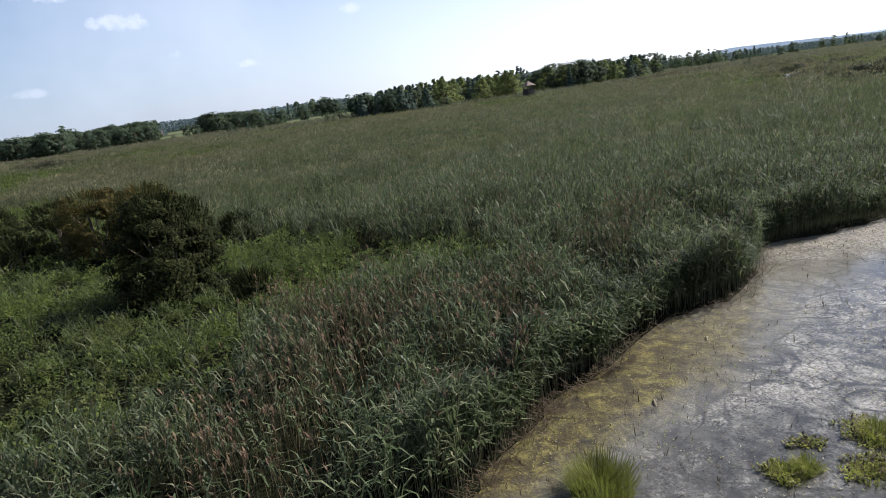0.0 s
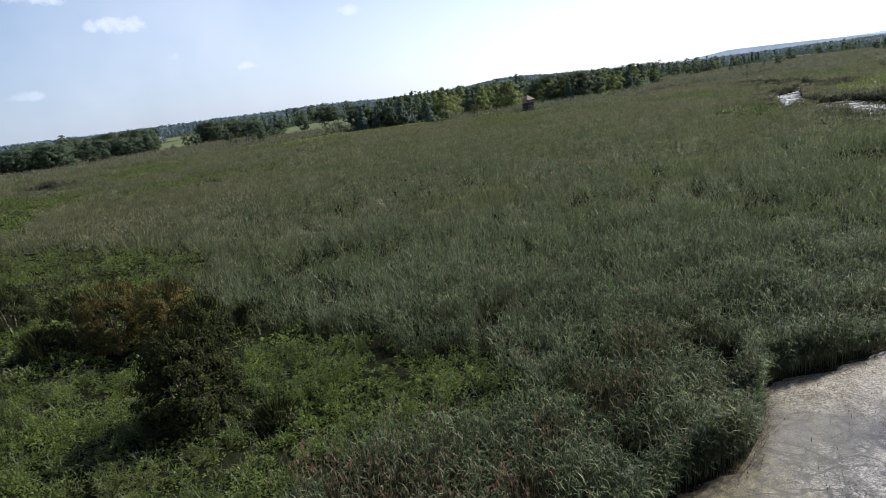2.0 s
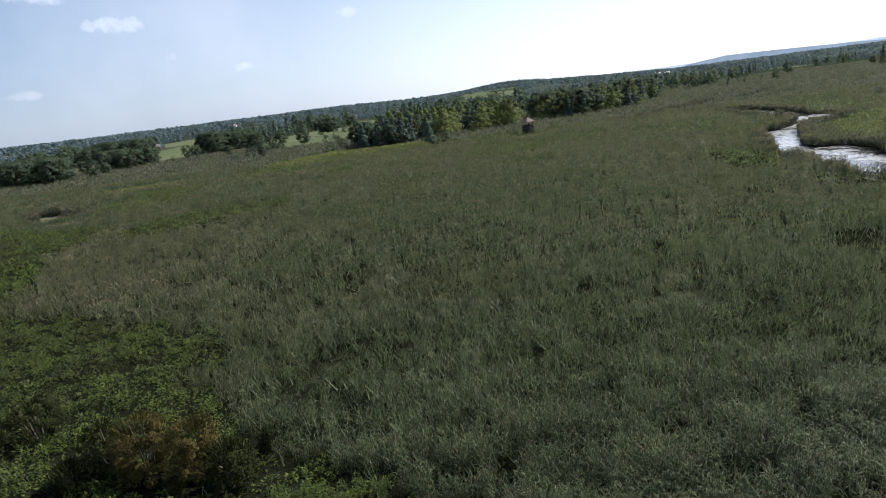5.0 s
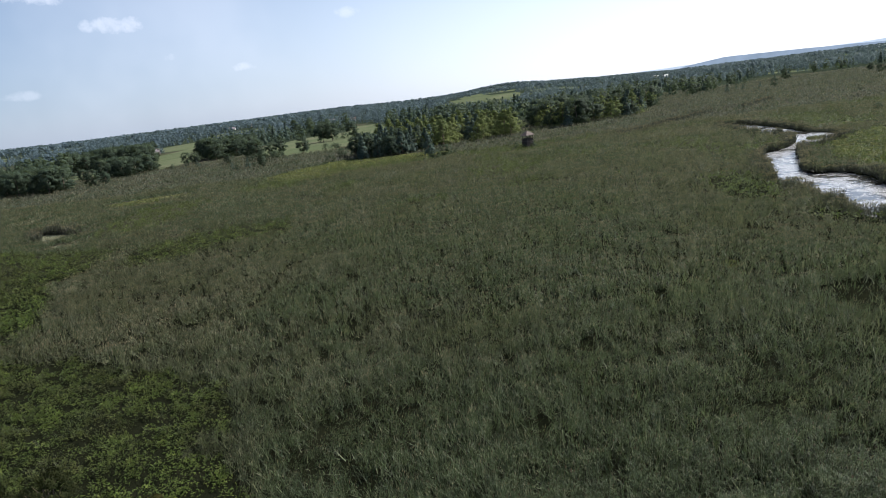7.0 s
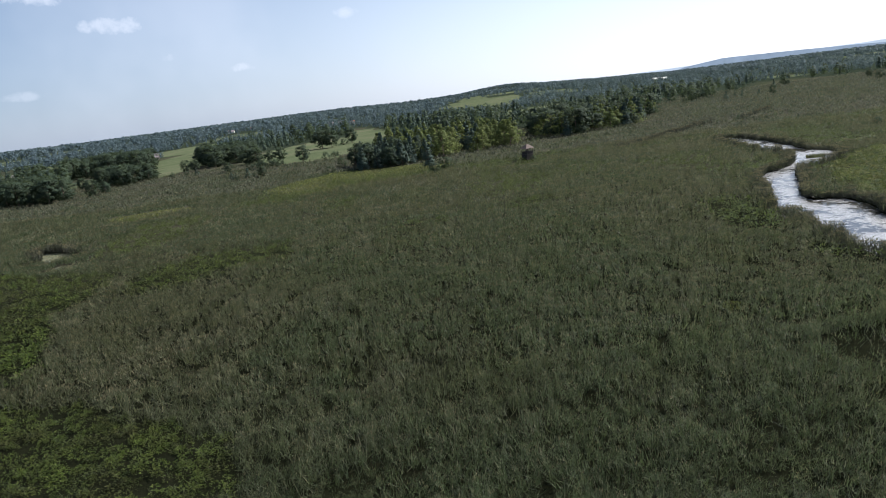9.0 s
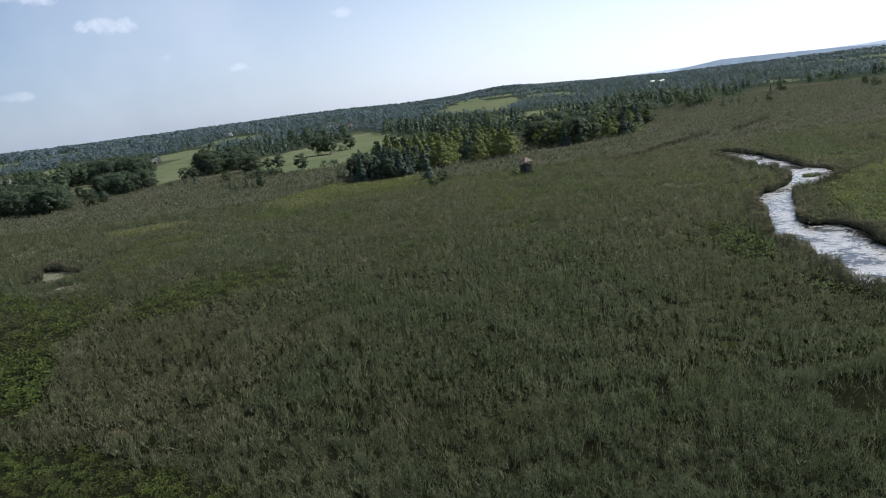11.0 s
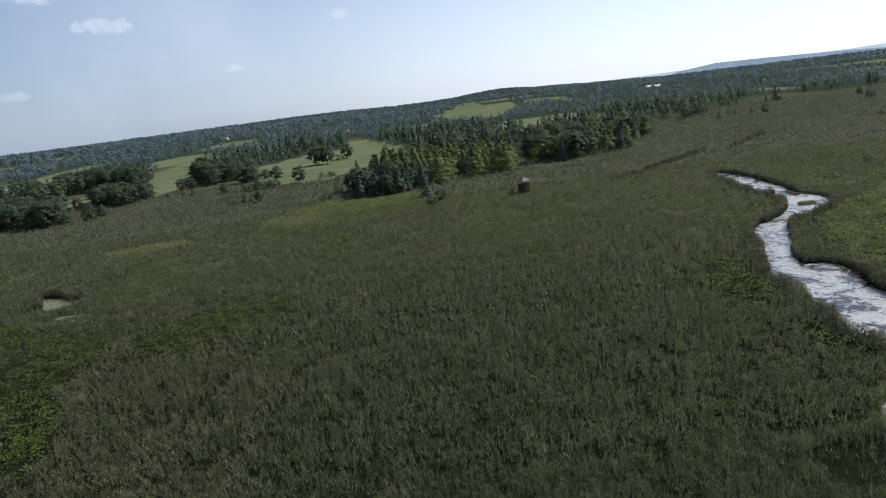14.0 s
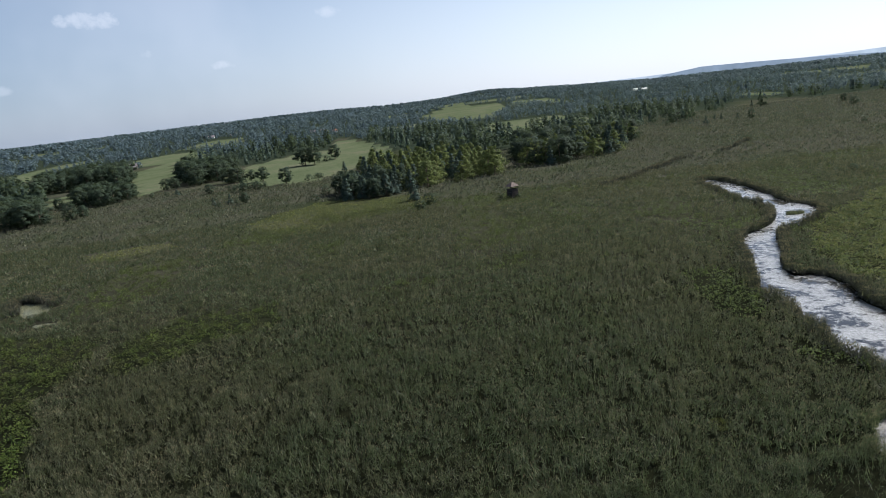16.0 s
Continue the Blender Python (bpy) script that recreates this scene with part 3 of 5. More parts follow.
def build_ground():
    gx = spread(-4600, 4600, [(-160, -12, 2.5), (-12, 28, 0.6), (28, 170, 1.8)])
    gy = spread(-900, 4900, [(-24, 6, 2.0), (6, 30, 0.6), (30, 310, 2.0)])
    X, Y = np.meshgrid(gx, gy)
    Z = terrain(X, Y)
    low = in_water(X, Y)
    herb = herb_amount(X, Y) & (np.hypot(X, Y) < 420)
    Z = Z + np.where(herb, 0.35 * vnoise(X, Y, 0.35, 60, 3), 0.0)
    depth = np.full(X.shape, 1e9)
    for p in WATERS:
        box_x, box_y = np.array(p).T
        sel = (X > box_x.min() - 3) & (X < box_x.max() + 3) & (Y > box_y.min() - 3) & (Y < box_y.max() + 3)
        depth[sel] = np.minimum(depth[sel], edge_distance(p, X[sel], Y[sel]))
    Z = np.where(low, -np.clip(depth * 0.5, 0.03, 0.5), np.where(depth < 2.5, Z * np.clip(depth / 2.5, 0.1, 1), Z))
    nx, ny = len(gx), len(gy)
    i = (np.arange(ny - 1)[:, None] * nx + np.arange(nx - 1)).ravel()
    tris = np.concatenate([np.stack([i, i + 1, i + nx + 1], 1), np.stack([i, i + nx + 1, i + nx], 1)])
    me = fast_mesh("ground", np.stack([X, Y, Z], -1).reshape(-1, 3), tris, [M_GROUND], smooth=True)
    mead = np.zeros(X.shape)
    for p in MEADOWS:
        mead = np.maximum(mead, inside(p, X, Y))
    d = np.hypot(X, Y)
    mead = np.maximum(mead, (d > 850) & (d < 2300) & (vnoise(X, Y, 1 / 210, 77, 2) > 0.68))
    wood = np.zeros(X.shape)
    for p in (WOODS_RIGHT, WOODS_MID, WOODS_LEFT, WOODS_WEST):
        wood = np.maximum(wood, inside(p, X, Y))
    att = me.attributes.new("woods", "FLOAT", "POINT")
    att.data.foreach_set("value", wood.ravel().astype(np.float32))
    att = me.attributes.new("meadow", "FLOAT", "POINT")
    att.data.foreach_set("value", mead.ravel().astype(np.float32))
    tagged(new("ground", me), "flat marsh soil with meadows and low ridges beyond", "ground", kind="structure")


def water_sheet(name, poly, label, mat):
    bm = bmesh.new()
    c = np.mean(poly, 0)
    vs = []
    for q in poly:
        v = np.array(q) - c
        v = v * (1 + 0.35 / max(np.hypot(*v), 1))
        vs.append(bm.verts.new((c[0] + v[0], c[1] + v[1], 0.0)))
    f = bm.faces.new(vs)
    bmesh.ops.triangulate(bm, faces=[f])
    bmesh.ops.recalc_face_normals(bm, faces=bm.faces)
    if bm.faces[:][0].normal.z < 0:
        bmesh.ops.reverse_faces(bm, faces=bm.faces)
    ob = part(name, bm, mat)
    tagged(ob, label, "water", kind="structure")


build_ground()
water_sheet("water_pond", POND, "shallow pond water with floating yellowish weed", M_POND)
water_sheet("water_river", RIVER, "narrow winding river, bright with reflected sky", M_RIVER)
water_sheet("water_side_pond", SIDE_POND, "small weedy backwater among the reeds", M_SIDE)
water_sheet("water_left_pond", LEFT_POND, "small shallow pool with pale weed", M_POOL)
water_sheet("water_left_pool", LEFT_POOL, "strip of pale weedy water among low reeds", M_POOL)
for p in FAR_POOLS:
    water_sheet("water_pool", p, "small distant pool in the marsh", M_RIVER)


# ---------------------------------------------------------------- reeds and herbs
def blades(base, az, length, lean, width, droop, mid=0.5, twist=None, kite=False, spike=False):
    """Tapering bent blades: base (n,3), azimuth, length, lean from upright, width, further bend of the outer half. Returns vertices and triangles."""
    n = len(base)
    out = np.stack([np.cos(az), np.sin(az), 0 * az], 1)
    side_az = az + np.pi / 2 if twist is None else twist
    side = np.stack([np.cos(side_az), np.sin(side_az), 0 * az], 1) * (width / 2)[:, None]
    up = np.array([0, 0, 1.0])
    d1 = out * np.sin(lean)[:, None] + up * np.cos(lean)[:, None]
    l2 = lean + droop
    d2 = out * np.sin(l2)[:, None] + up * np.cos(l2)[:, None]
    m = base + d1 * (length * mid)[:, None]
    tip = m + d2 * (length * (1 - mid))[:, None]
    if spike:
        v = np.stack([base - side, base + side, tip], 1).reshape(-1, 3)
        return v, np.arange(3 * n).reshape(-1, 3)
    if kite:
        v = np.stack([base, m - side, m + side, tip], 1).reshape(-1, 3)
        k = np.arange(n)[:, None] * 4
        return v, np.concatenate([k + [0, 2, 1], k + [1, 2, 3]], 1).reshape(-1, 3)
    v = np.stack([base - side * 0.7, base + side * 0.7, m - side, m + side, tip], 1).reshape(-1, 3)
    k = np.arange(n)[:, None] * 5
    t = np.concatenate([k + [0, 1, 3], k + [0, 3, 2], k + [2, 3, 4]], 1).reshape(-1, 3)
    return v, t


def joined(sets):
    """Joins (vertices, triangles, material number) into arrays."""
    vs, ts, ms, o = [], [], [], 0
    for v, t, m in sets:
        vs.append(v)
        ts.append(t + o)
        ms.append(np.full(len(t), m))
        o += len(v)
    return np.concatenate(vs), np.concatenate(ts), np.concatenate(ms)


def scatter(y0, y1, per, spread_x=0.86, margin=7.0):
    """Random places in the wedge of land ahead between two distances."""
    area = spread_x * (y1**2 - y0**2) + 2 * margin * (y1 - y0)
    n = int(area * per)
    y = np.sqrt(rng.random(n) * (y1**2 - y0**2) + y0**2)
    x = (rng.random(n) * 2 - 1) * (y * spread_x + margin)
    return x, y


# openings added in the stand, standing in for shade beside taller clumps
SHADE_HOLLOWS = [(55.0, 71.5, 7.0, 5.5), (-12.0, 48.6, 3.0, 1.8), (-7.0, 45.2, 2.6, 1.6), (-24.0, 74.0, 3.0, 2.4)]


def reed_height(x, y):
    """Uneven stand: taller and lower patches, clumps, hollows of beaten-down reed."""
    h = 2.2 * (0.70 + 0.5 * vnoise(x, y, 0.05, 3, 3)) * (0.40 + 1.2 * vnoise(x, y, 0.5, 13, 2))
    h = h * (1 + 0.32 * (edge_distance(RIVER, x, y) < 4) + 0.45 * (edge_distance(LEFT_POND, x, y) < 5))
    gap = vnoise(x, y, 0.09, 90, 3)
    h = h * np.where(gap < 0.33, 0.65, 1.0)
    # low growth on the near side of the two small pools
    side = 0.55 * (np.asarray(x) + 134) - 0.83 * (np.asarray(y) - 214)
    side2 = 0.5 * (np.asarray(x) + 121) - 0.86 * (np.asarray(y) - 195)
    h = h * np.where(((edge_distance(LEFT_POND, x, y) < 8) & (side > 1)) | ((edge_distance(LEFT_POOL, x, y) < 7) & (side2 > 0)), 0.45, 1.0)
    # narrow winding tracks where the reed is beaten down
    far = np.asarray(y) > 48
    track = np.abs(vnoise(x, y, 0.018, 400, 2) - 0.5) < 0.010
    h = h * np.where(track & far & (np.asarray(x) < -8), 0.35, 1.0)
    # a taller rim on the sunny side, added to shade the hollows
    for hx, hy, ha, hb in SHADE_HOLLOWS:
        e = np.hypot((np.asarray(x) - hx) / ha, (np.asarray(y) - hy) / hb)
        h = np.where((e < 1.9) & (e > 0.7) & (np.asarray(x) > hx), h * 1.35, h)
    low = inside(BRIGHT, x, y) | (np.hypot(np.asarray(x) - 52, np.asarray(y) - 316) < 22)
    return np.where(low, 0.55 + 0.5 * vnoise(x, y, 0.2, 14, 2), h)


def reed_stalks(x, y):
    """Whole stalks with stem, hanging leaves and plume, for the stand by the pond."""
    n = len(x)
    h = reed_height(x, y) * rng.uniform(0.8, 1.12, n)
    z = terrain(x, y)
    base = np.stack([x, y, z], 1)
    az, lean = rng.normal(0.4, 1.3, n), np.abs(rng.normal(0.05, 0.06, n))
    sets = []
    v, t = blades(base, az, h, lean, np.full(n, 0.016), rng.uniform(0, 0.12, n))
    sets.append((v, t, 1))
    axis = np.stack([np.cos(az) * np.sin(lean), np.sin(az) * np.sin(lean), np.cos(lean)], 1)
    for k in range(6):
        f = rng.uniform(0.22 + 0.12 * k, 0.34 + 0.12 * k, n)
        b = base + axis * (h * f)[:, None]
        la = az + k * 2.4 + rng.normal(0, 0.6, n)
        v, t = blades(b, la, rng.uniform(0.38, 0.70, n), rng.uniform(0.3, 0.8, n), rng.uniform(0.028, 0.056, n), rng.uniform(0.5, 1.3, n), 0.45)
        sets.append((v, t, 0))
    sel = rng.random(n) < (0.05 + 0.22 * (vnoise(x, y, 0.06, 33) > 0.56))
    top = (base + axis * (h * 0.97)[:, None])[sel]
    m = sel.sum()
    for k in range(4):
        v, t = blades(top - [0, 0, 0.03 * k], az[sel] + rng.normal(0, 0.8, m), rng.uniform(0.16, 0.32, m), lean[sel] + rng.uniform(0.05, 0.5, m), rng.uniform(0.025, 0.05, m), rng.uniform(0.2, 0.9, m), 0.5, None, True)
        sets.append((v, t, 2))
    return joined(sets)


def reed_tufts(x, y, count, length, width, plume, sway=0.22, tall=1.0):
    """The upper leaves of the stand farther off: arching blades at all heights, older leaves below them, plumes on top."""
    n = len(x)
    z, h0 = terrain(x, y), reed_height(x, y) * tall
    sets = []
    # neighbouring stalks lodge the same way
    wind = 0.5 + 5.0 * (vnoise(x, y, 0.14, 230, 2) - 0.5)
    for k in range(count):
        a = rng.uniform(0, 2 * np.pi, n)
        r = rng.uniform(0, 0.6 * length, n)
        ln = np.minimum(length * rng.uniform(0.5, 1.2, n), h0 * 0.9)
        top = h0 * rng.uniform(0.45, 1.04, n)
        az = rng.normal(wind, 1.3)
        base = np.stack([x + r * np.cos(a), y + r * np.sin(a), z + np.maximum(top - ln * 0.75, 0.0)], 1)
        v, t = blades(base, az, ln, np.abs(rng.normal(sway, 0.32, n)), width * rng.uniform(0.6, 1.4, n), rng.uniform(0.2, 1.0, n), 0.5, az + np.pi / 2 + rng.normal(0, 0.9, n), spike=True)
        sets.append((v, t, 0))
    # broad older growth that fills the stand below the leaves
    for k in range(2):
        a = rng.uniform(0, 6.28, n)
        base = np.stack([x + 0.4 * np.cos(a), y + 0.4 * np.sin(a), z + 0.1 * h0], 1)
        v, t = blades(base, a + np.pi, h0 * rng.uniform(0.5, 0.85, n), np.abs(rng.normal(0.55, 0.3, n)), 2.4 * width * rng.uniform(0.7, 1.3, n), rng.uniform(0.1, 0.6, n), 0.6, a + np.pi / 2 + rng.normal(0, 0.6, n), spike=True)
        sets.append((v, t, 0))
    sel = rng.random(n) < plume * (0.3 + 1.6 * vnoise(x, y, 0.03, 33)) * np.clip((y - 20) / 70, 0.15, 1.3)
    m = sel.sum()
    for k in range(2):
        base = np.stack([x, y, z + h0 * 0.86], 1)[sel] + np.column_stack([rng.normal(0, 0.3 * length, (m, 2)), np.zeros(m)])
        v, t = blades(base, rng.normal(wind[sel], 0.8), np.minimum(0.5 * length, 0.45) * rng.uniform(0.7, 1.3, m), np.abs(rng.normal(0.4, 0.3, m)), width * rng.uniform(0.9, 1.6, m), rng.uniform(0.2, 0.9, m), 0.5, rng.uniform(0, np.pi, m), spike=True)
        sets.append((v, t, 1))
    return joined(sets)


def dry_stalks(x, y):
    """Bare dead stalks with reddish brown plumes in dry patches of the stand."""
    n = len(x)
    base, az = np.stack([x, y, terrain(x, y)], 1), rng.uniform(0, 6.28, n)
    h, lean = rng.uniform(1.5, 2.5, n), np.abs(rng.normal(0.1, 0.12, n))
    v, t = blades(base, az, h, lean, rng.uniform(0.012, 0.022, n), np.zeros(n))
    sets = [(v, t, 0)]
    sel = rng.random(n) < 0.6
    m = sel.sum()
    tip = base + np.stack([np.cos(az) * np.sin(lean), np.sin(az) * np.sin(lean), np.cos(lean)], 1) * (h * 0.96)[:, None]
    for k in range(6):
        v, t = blades(tip[sel] - [0, 0, 0.025 * k], rng.uniform(0, 6.28, m), rng.uniform(0.14, 0.3, m), rng.uniform(0.05, 0.6, m), rng.uniform(0.02, 0.045, m), rng.uniform(0.1, 0.8, m), 0.5, None, True)
        sets.append((v, t, 1))
    return joined(sets)


def herb_clumps(x, y, leaves, radius, tall, leaf, grass):
    """Broad-leaved growth in separate domed clumps with dark gaps between, and grass blades standing out of it."""
    n = len(x)
    z = terrain(x, y) + 0.3 * vnoise(x, y, 0.35, 60, 3)
    r0 = radius * rng.uniform(0.55, 1.35, n)
    h = tall * rng.uniform(0.15, 1.0, n) ** 1.2 * (0.3 + 1.3 * vnoise(x, y, 0.28, 70, 2))
    sets = []
    for k in range(leaves):
        a = rng.uniform(0, 2 * np.pi, n)
        up = rng.uniform(0.0, 1.0, n)
        out = np.sqrt(1 - up * up) * rng.uniform(0.75, 1.05, n)
        base = np.stack([x + r0 * out * np.cos(a), y + r0 * out * np.sin(a), z + h * (0.12 + 0.88 * up) * rng.uniform(0.85, 1.1, n)], 1)
        v, t = blades(base, a + rng.normal(0, 0.7, n), leaf * rng.uniform(0.6, 1.5, n), np.arccos(up) * 0.8 + rng.normal(0.25, 0.35, n), leaf * rng.uniform(0.28, 0.55, n), rng.uniform(0.1, 0.8, n), 0.5, None, True)
        sets.append((v, t, 0))
    sel = rng.random(n) < grass * (0.2 + 1.6 * (vnoise(x, y, 0.3, 75) > 0.5))
    m = sel.sum()
    for k in range(5):
        base = np.stack([x, y, z + 0.3 * h], 1)[sel] + np.column_stack([rng.normal(0, 0.25, (m, 2)), np.zeros(m)])
        v, t = blades(base, rng.uniform(0, 6.28, m), rng.uniform(0.4, 0.9, m) * (0.5 + tall), rng.uniform(0.05, 0.6, m), np.full(m, 0.1 * leaf + 0.012), rng.uniform(0.3, 1.2, m), 0.5, None, True)
        sets.append((v, t, 1))
    return joined(sets)


def stuff(name, data, mats, label, category):
    v, t, m = data
    tagged(new(name, fast_mesh(name, v, t, mats, m)), label, category, kind="stuff")


SPOT = (46.5, 91.0)


def reed_places(y0, y1, per, soft=0.0):
    """Places in the stand between two distances, with an uneven limit at both."""
    x, y = scatter(max(y0 - soft, 8), y1 + soft, per)
    e = y + soft * 2 * (vnoise(x, y, 0.07, 200) - 0.5)
    ok = (e > y0) & (e < y1) & ~in_water(x, y) & ~herb_amount(x, y)
    for hx, hy, ha, hb in SHADE_HOLLOWS:
        ok &= ((x - hx) / ha) ** 2 + ((y - hy) / hb) ** 2 > (0.6 + 0.8 * vnoise(x, y, 0.5, 250, 2)) * (rng.random(len(x)) > 0.22)
    ok &= vnoise(x, y, 0.42, 220, 2) > 0.18 + 0.14 * rng.random(len(x))
    ok &= ~inside(BRIGHT, x, y) & ~inside(STRIP, x, y)
    ok &= ((x - SPOT[0]) / 2.4) ** 2 + ((y - SPOT[1]) / 1.6) ** 2 > 1
    return x[ok], y[ok]


def herb_places(y0, y1, per):
    x, y = scatter(y0, y1, per)
    lump = 0.4 * vnoise(x, y, 0.28, 70, 2) + 0.6 * vnoise(x, y, 0.75, 71, 2)
    ok = ~in_water(x, y) & herb_amount(x, y) & (lump > 0.26 + 0.16 * rng.random(len(x)))
    return x[ok], y[ok]


def marsh_far(y0, y1, per):
    """The marsh between the near stand and the woods."""
    x, y = scatter(y0, y1, per, 0.82)
    ok = ~in_water(x, y)
    for p in MEADOWS:
        ok &= ~inside(p, x, y)
    ok &= (y < 560) | (x > 0.36 * y)
    ok &= ~inside(BRIGHT, x, y) & ~inside(STRIP, x, y)
    return x[ok], y[ok]


REED_MATS = [M_REED, M_STEM, M_RUST]
DRY_SPOTS = [(-3.9, 15.5, 1.9), (-1.8, 18.3, 2.2), (1.4, 18.4, 1.3), (-4.3, 13.0, 1.6), (-3.7, 9.6, 1.3), (1.6, 13.4, 0.8), (-5.6, 11.2, 1.2), (-3.6, 19.6, 1.8), (3.4, 20.8, 1.2), (6.5, 23.5, 1.5), (9.5, 27.5, 1.8), (-5.8, 20.6, 1.4)]


def dry_near(x, y):
    d = np.full(np.shape(x), 9.0)
    for cx, cy, rr in DRY_SPOTS:
        d = np.minimum(d, np.hypot(x - cx, y - cy) / rr)
    return d


x, y = reed_places(9, 50, 22, 3)
ok = (rng.random(len(x)) > np.clip((y - 28) / 20, 0, 1)) & ~((dry_near(x, y) < 1) & (rng.random(len(x)) < 0.6)) & (vnoise(x, y, 0.55, 210, 2) > 0.27 + 0.12 * rng.random(len(x)))
stuff("reed_bed", reed_stalks(x[ok], y[ok]), REED_MATS, "dense green common reed with brown plumes beside the pond", "reeds")
k = rng.integers(0, 18, 3600)
f = rng.random((3600, 1))
q = np.array(POND_EDGE)[k] * (1 - f) + np.array(POND_EDGE)[k + 1] * f + rng.normal(0, 0.45, (3600, 2)) + [-0.25, 0.3]
q = q[~inside(POND, q[:, 0] + 0.15, q[:, 1] - 0.2)]
stuff("reed_fringe", reed_stalks(q[:, 0], q[:, 1]), REED_MATS, "tall green reed fringe along the water's edge", "reeds")
FAR_MATS = [M_REED, M_PLUME]


def middle_stand():
    x, y = reed_places(27, 80, 4.8, 4)
    ok = rng.random(len(x)) < np.clip((y - 25) / 20, 0.05, 1)
    return x[ok], y[ok]


stuff("reed_bed", reed_tufts(*middle_stand(), 10, 0.66, 0.040, 0.8, 0.45), FAR_MATS, "dense mixed green and brown reed stand", "reeds")
stuff("reed_bed", reed_tufts(*reed_places(80, 140, 2.5, 8), 9, 0.70, 0.068, 0.8, 0.42), FAR_MATS, "dense mixed green and brown reed stand", "reeds")
stuff("reed_bed", reed_tufts(*reed_places(140, 230, 1.25, 8), 8, 0.8, 0.115, 0.8, 0.42), FAR_MATS, "wide brownish green reed marsh", "reeds")
stuff("reed_bed", reed_tufts(*reed_places(230, 340, 0.7, 10), 7, 0.9, 0.19, 0.8, 0.42), FAR_MATS, "wide brownish green reed marsh", "reeds")
stuff("reed_bed", reed_tufts(*marsh_far(335, 780, 0.13), 7, 1.0, 0.36, 0.6, 0.85), [M_HAZY_MARSH, M_PLUME], "far brown reed marsh below the woods", "reeds")


def bank_places(poly, wide, per):
    """Places along the outside of a shore."""
    p = np.array(poly)
    q = np.roll(p, -1, 0)
    ln = np.hypot(*(q - p).T)
    n = int(ln.sum() * wide * per)
    k = rng.choice(len(p), n, p=ln / ln.sum())
    f = rng.random((n, 1))
    r = wide * rng.random(n) ** 1.3
    a = rng.uniform(0, 6.28, n)
    s = p[k] * (1 - f) + q[k] * f + np.stack([r * np.cos(a), r * np.sin(a)], 1)
    ok = ~in_water(s[:, 0], s[:, 1])
    return s[ok, 0], s[ok, 1]


x, y = bank_places(RIVER, 4.0, 6.0)
stuff("reed_fringe", reed_tufts(x, y, 4, 1.3, 0.12, 0.8, 0.15), [M_SHADED_BANK, M_PLUME], "tall grey brown reed wall along the river banks", "reeds")
CHANNEL = [(104, 318), (109, 322), (122, 331), (131, 338), (148, 354), (169, 373), (195, 390), (207, 389), (227, 407), (266, 448)]
x, y = bank_places(CHANNEL + CHANNEL[::-1], 2.2, 3.0)
ok = vnoise(x, y, 0.06, 310, 2) > 0.40 + 0.2 * rng.random(len(x))
x, y = x[ok], y[ok]
stuff("reed_fringe", reed_tufts(x, y, 6, 1.2, 0.20, 0.5, 0.2, 1.3), [M_SHADED_BANK, M_PLUME], "tall grey reeds along an overgrown channel", "reeds")
x, y = bank_places(SIDE_POND, 3.0, 6.0)
stuff("reed_fringe", reed_tufts(x, y, 4, 1.2, 0.09, 1.0, 0.2), FAR_MATS, "tall reeds round the weedy backwater", "reeds")
x, y = bank_places(LEFT_POND, 6.0, 5.0)
ok = 0.55 * (x + 134) - 0.83 * (y - 214) < 0
x, y = x[ok], y[ok]
stuff("reed_fringe", reed_tufts(x, y, 4, 1.3, 0.12, 0.7, 0.15), [M_SHADED_BANK, M_PLUME], "tall reeds round the small pool", "reeds")
x, y = scatter(9, 45, 17)
ok = (dry_near(x, y) < 1 + rng.normal(0, 0.2, len(x))) & ~in_water(x, y)
stuff("dry_reed", dry_stalks(x[ok], y[ok]), [M_DRY, M_RUST], "pale dead reed stalks standing in the reed bed", "reeds")
HERB_MATS = [M_HERB, M_REED]
stuff("herb_ground", herb_clumps(*herb_places(9, 36, 3.2), 64, 0.40, 1.0, 0.15, 0.5), HERB_MATS, "lush low nettles and willowherb on marsh ground", "herbs")
stuff("herb_ground", herb_clumps(*herb_places(36, 95, 1.2), 34, 0.62, 1.2, 0.26, 0.3), HERB_MATS, "lush low herbs in a hollow of the marsh", "herbs")
stuff("herb_ground", herb_clumps(*herb_places(95, 335, 0.34), 24, 1.1, 1.9, 0.55, 0.05), HERB_MATS, "low green herbs in hollows of the marsh", "herbs")
x, y = herb_places(110, 300, 0.5)
ok = inside(HERB_EAST, x, y)
stuff("herb_ground", herb_clumps(x[ok], y[ok], 20, 1.0, 1.5, 0.5, 0.05), [M_SWARD, M_REED], "bright green sedge and herbs beyond the river", "herbs")
SEDGE = [BRIGHT, STRIP]
xs, ys = [], []
for y0, y1, poly, wob in ((280, 400, SEDGE[0], 1.0), (180, 330, SEDGE[1], 0.35)):
    x, y = scatter(y0, y1, 2.0)
    ok = inside(poly, x + 14 * wob * (vnoise(x, y, 0.05, 300) - 0.5), y + 40 * wob * (vnoise(x, y, 0.03, 301) - 0.5))
    xs.append(x[ok])
    ys.append(y[ok])
x, y = np.concatenate(xs), np.concatenate(ys)
n = len(x)
v, t = blades(np.stack([x, y, terrain(x, y)], 1), rng.uniform(0, 6.28, n), rng.uniform(0.35, 0.8, n), rng.uniform(0.1, 1.0, n), rng.uniform(0.25, 0.5, n), rng.uniform(0.2, 0.9, n), 0.5, None, True)
stuff("short_sedge", (v, t, np.zeros(len(t), int)), [M_SWARD], "short yellowish green sedge beside the copse", "sedge")


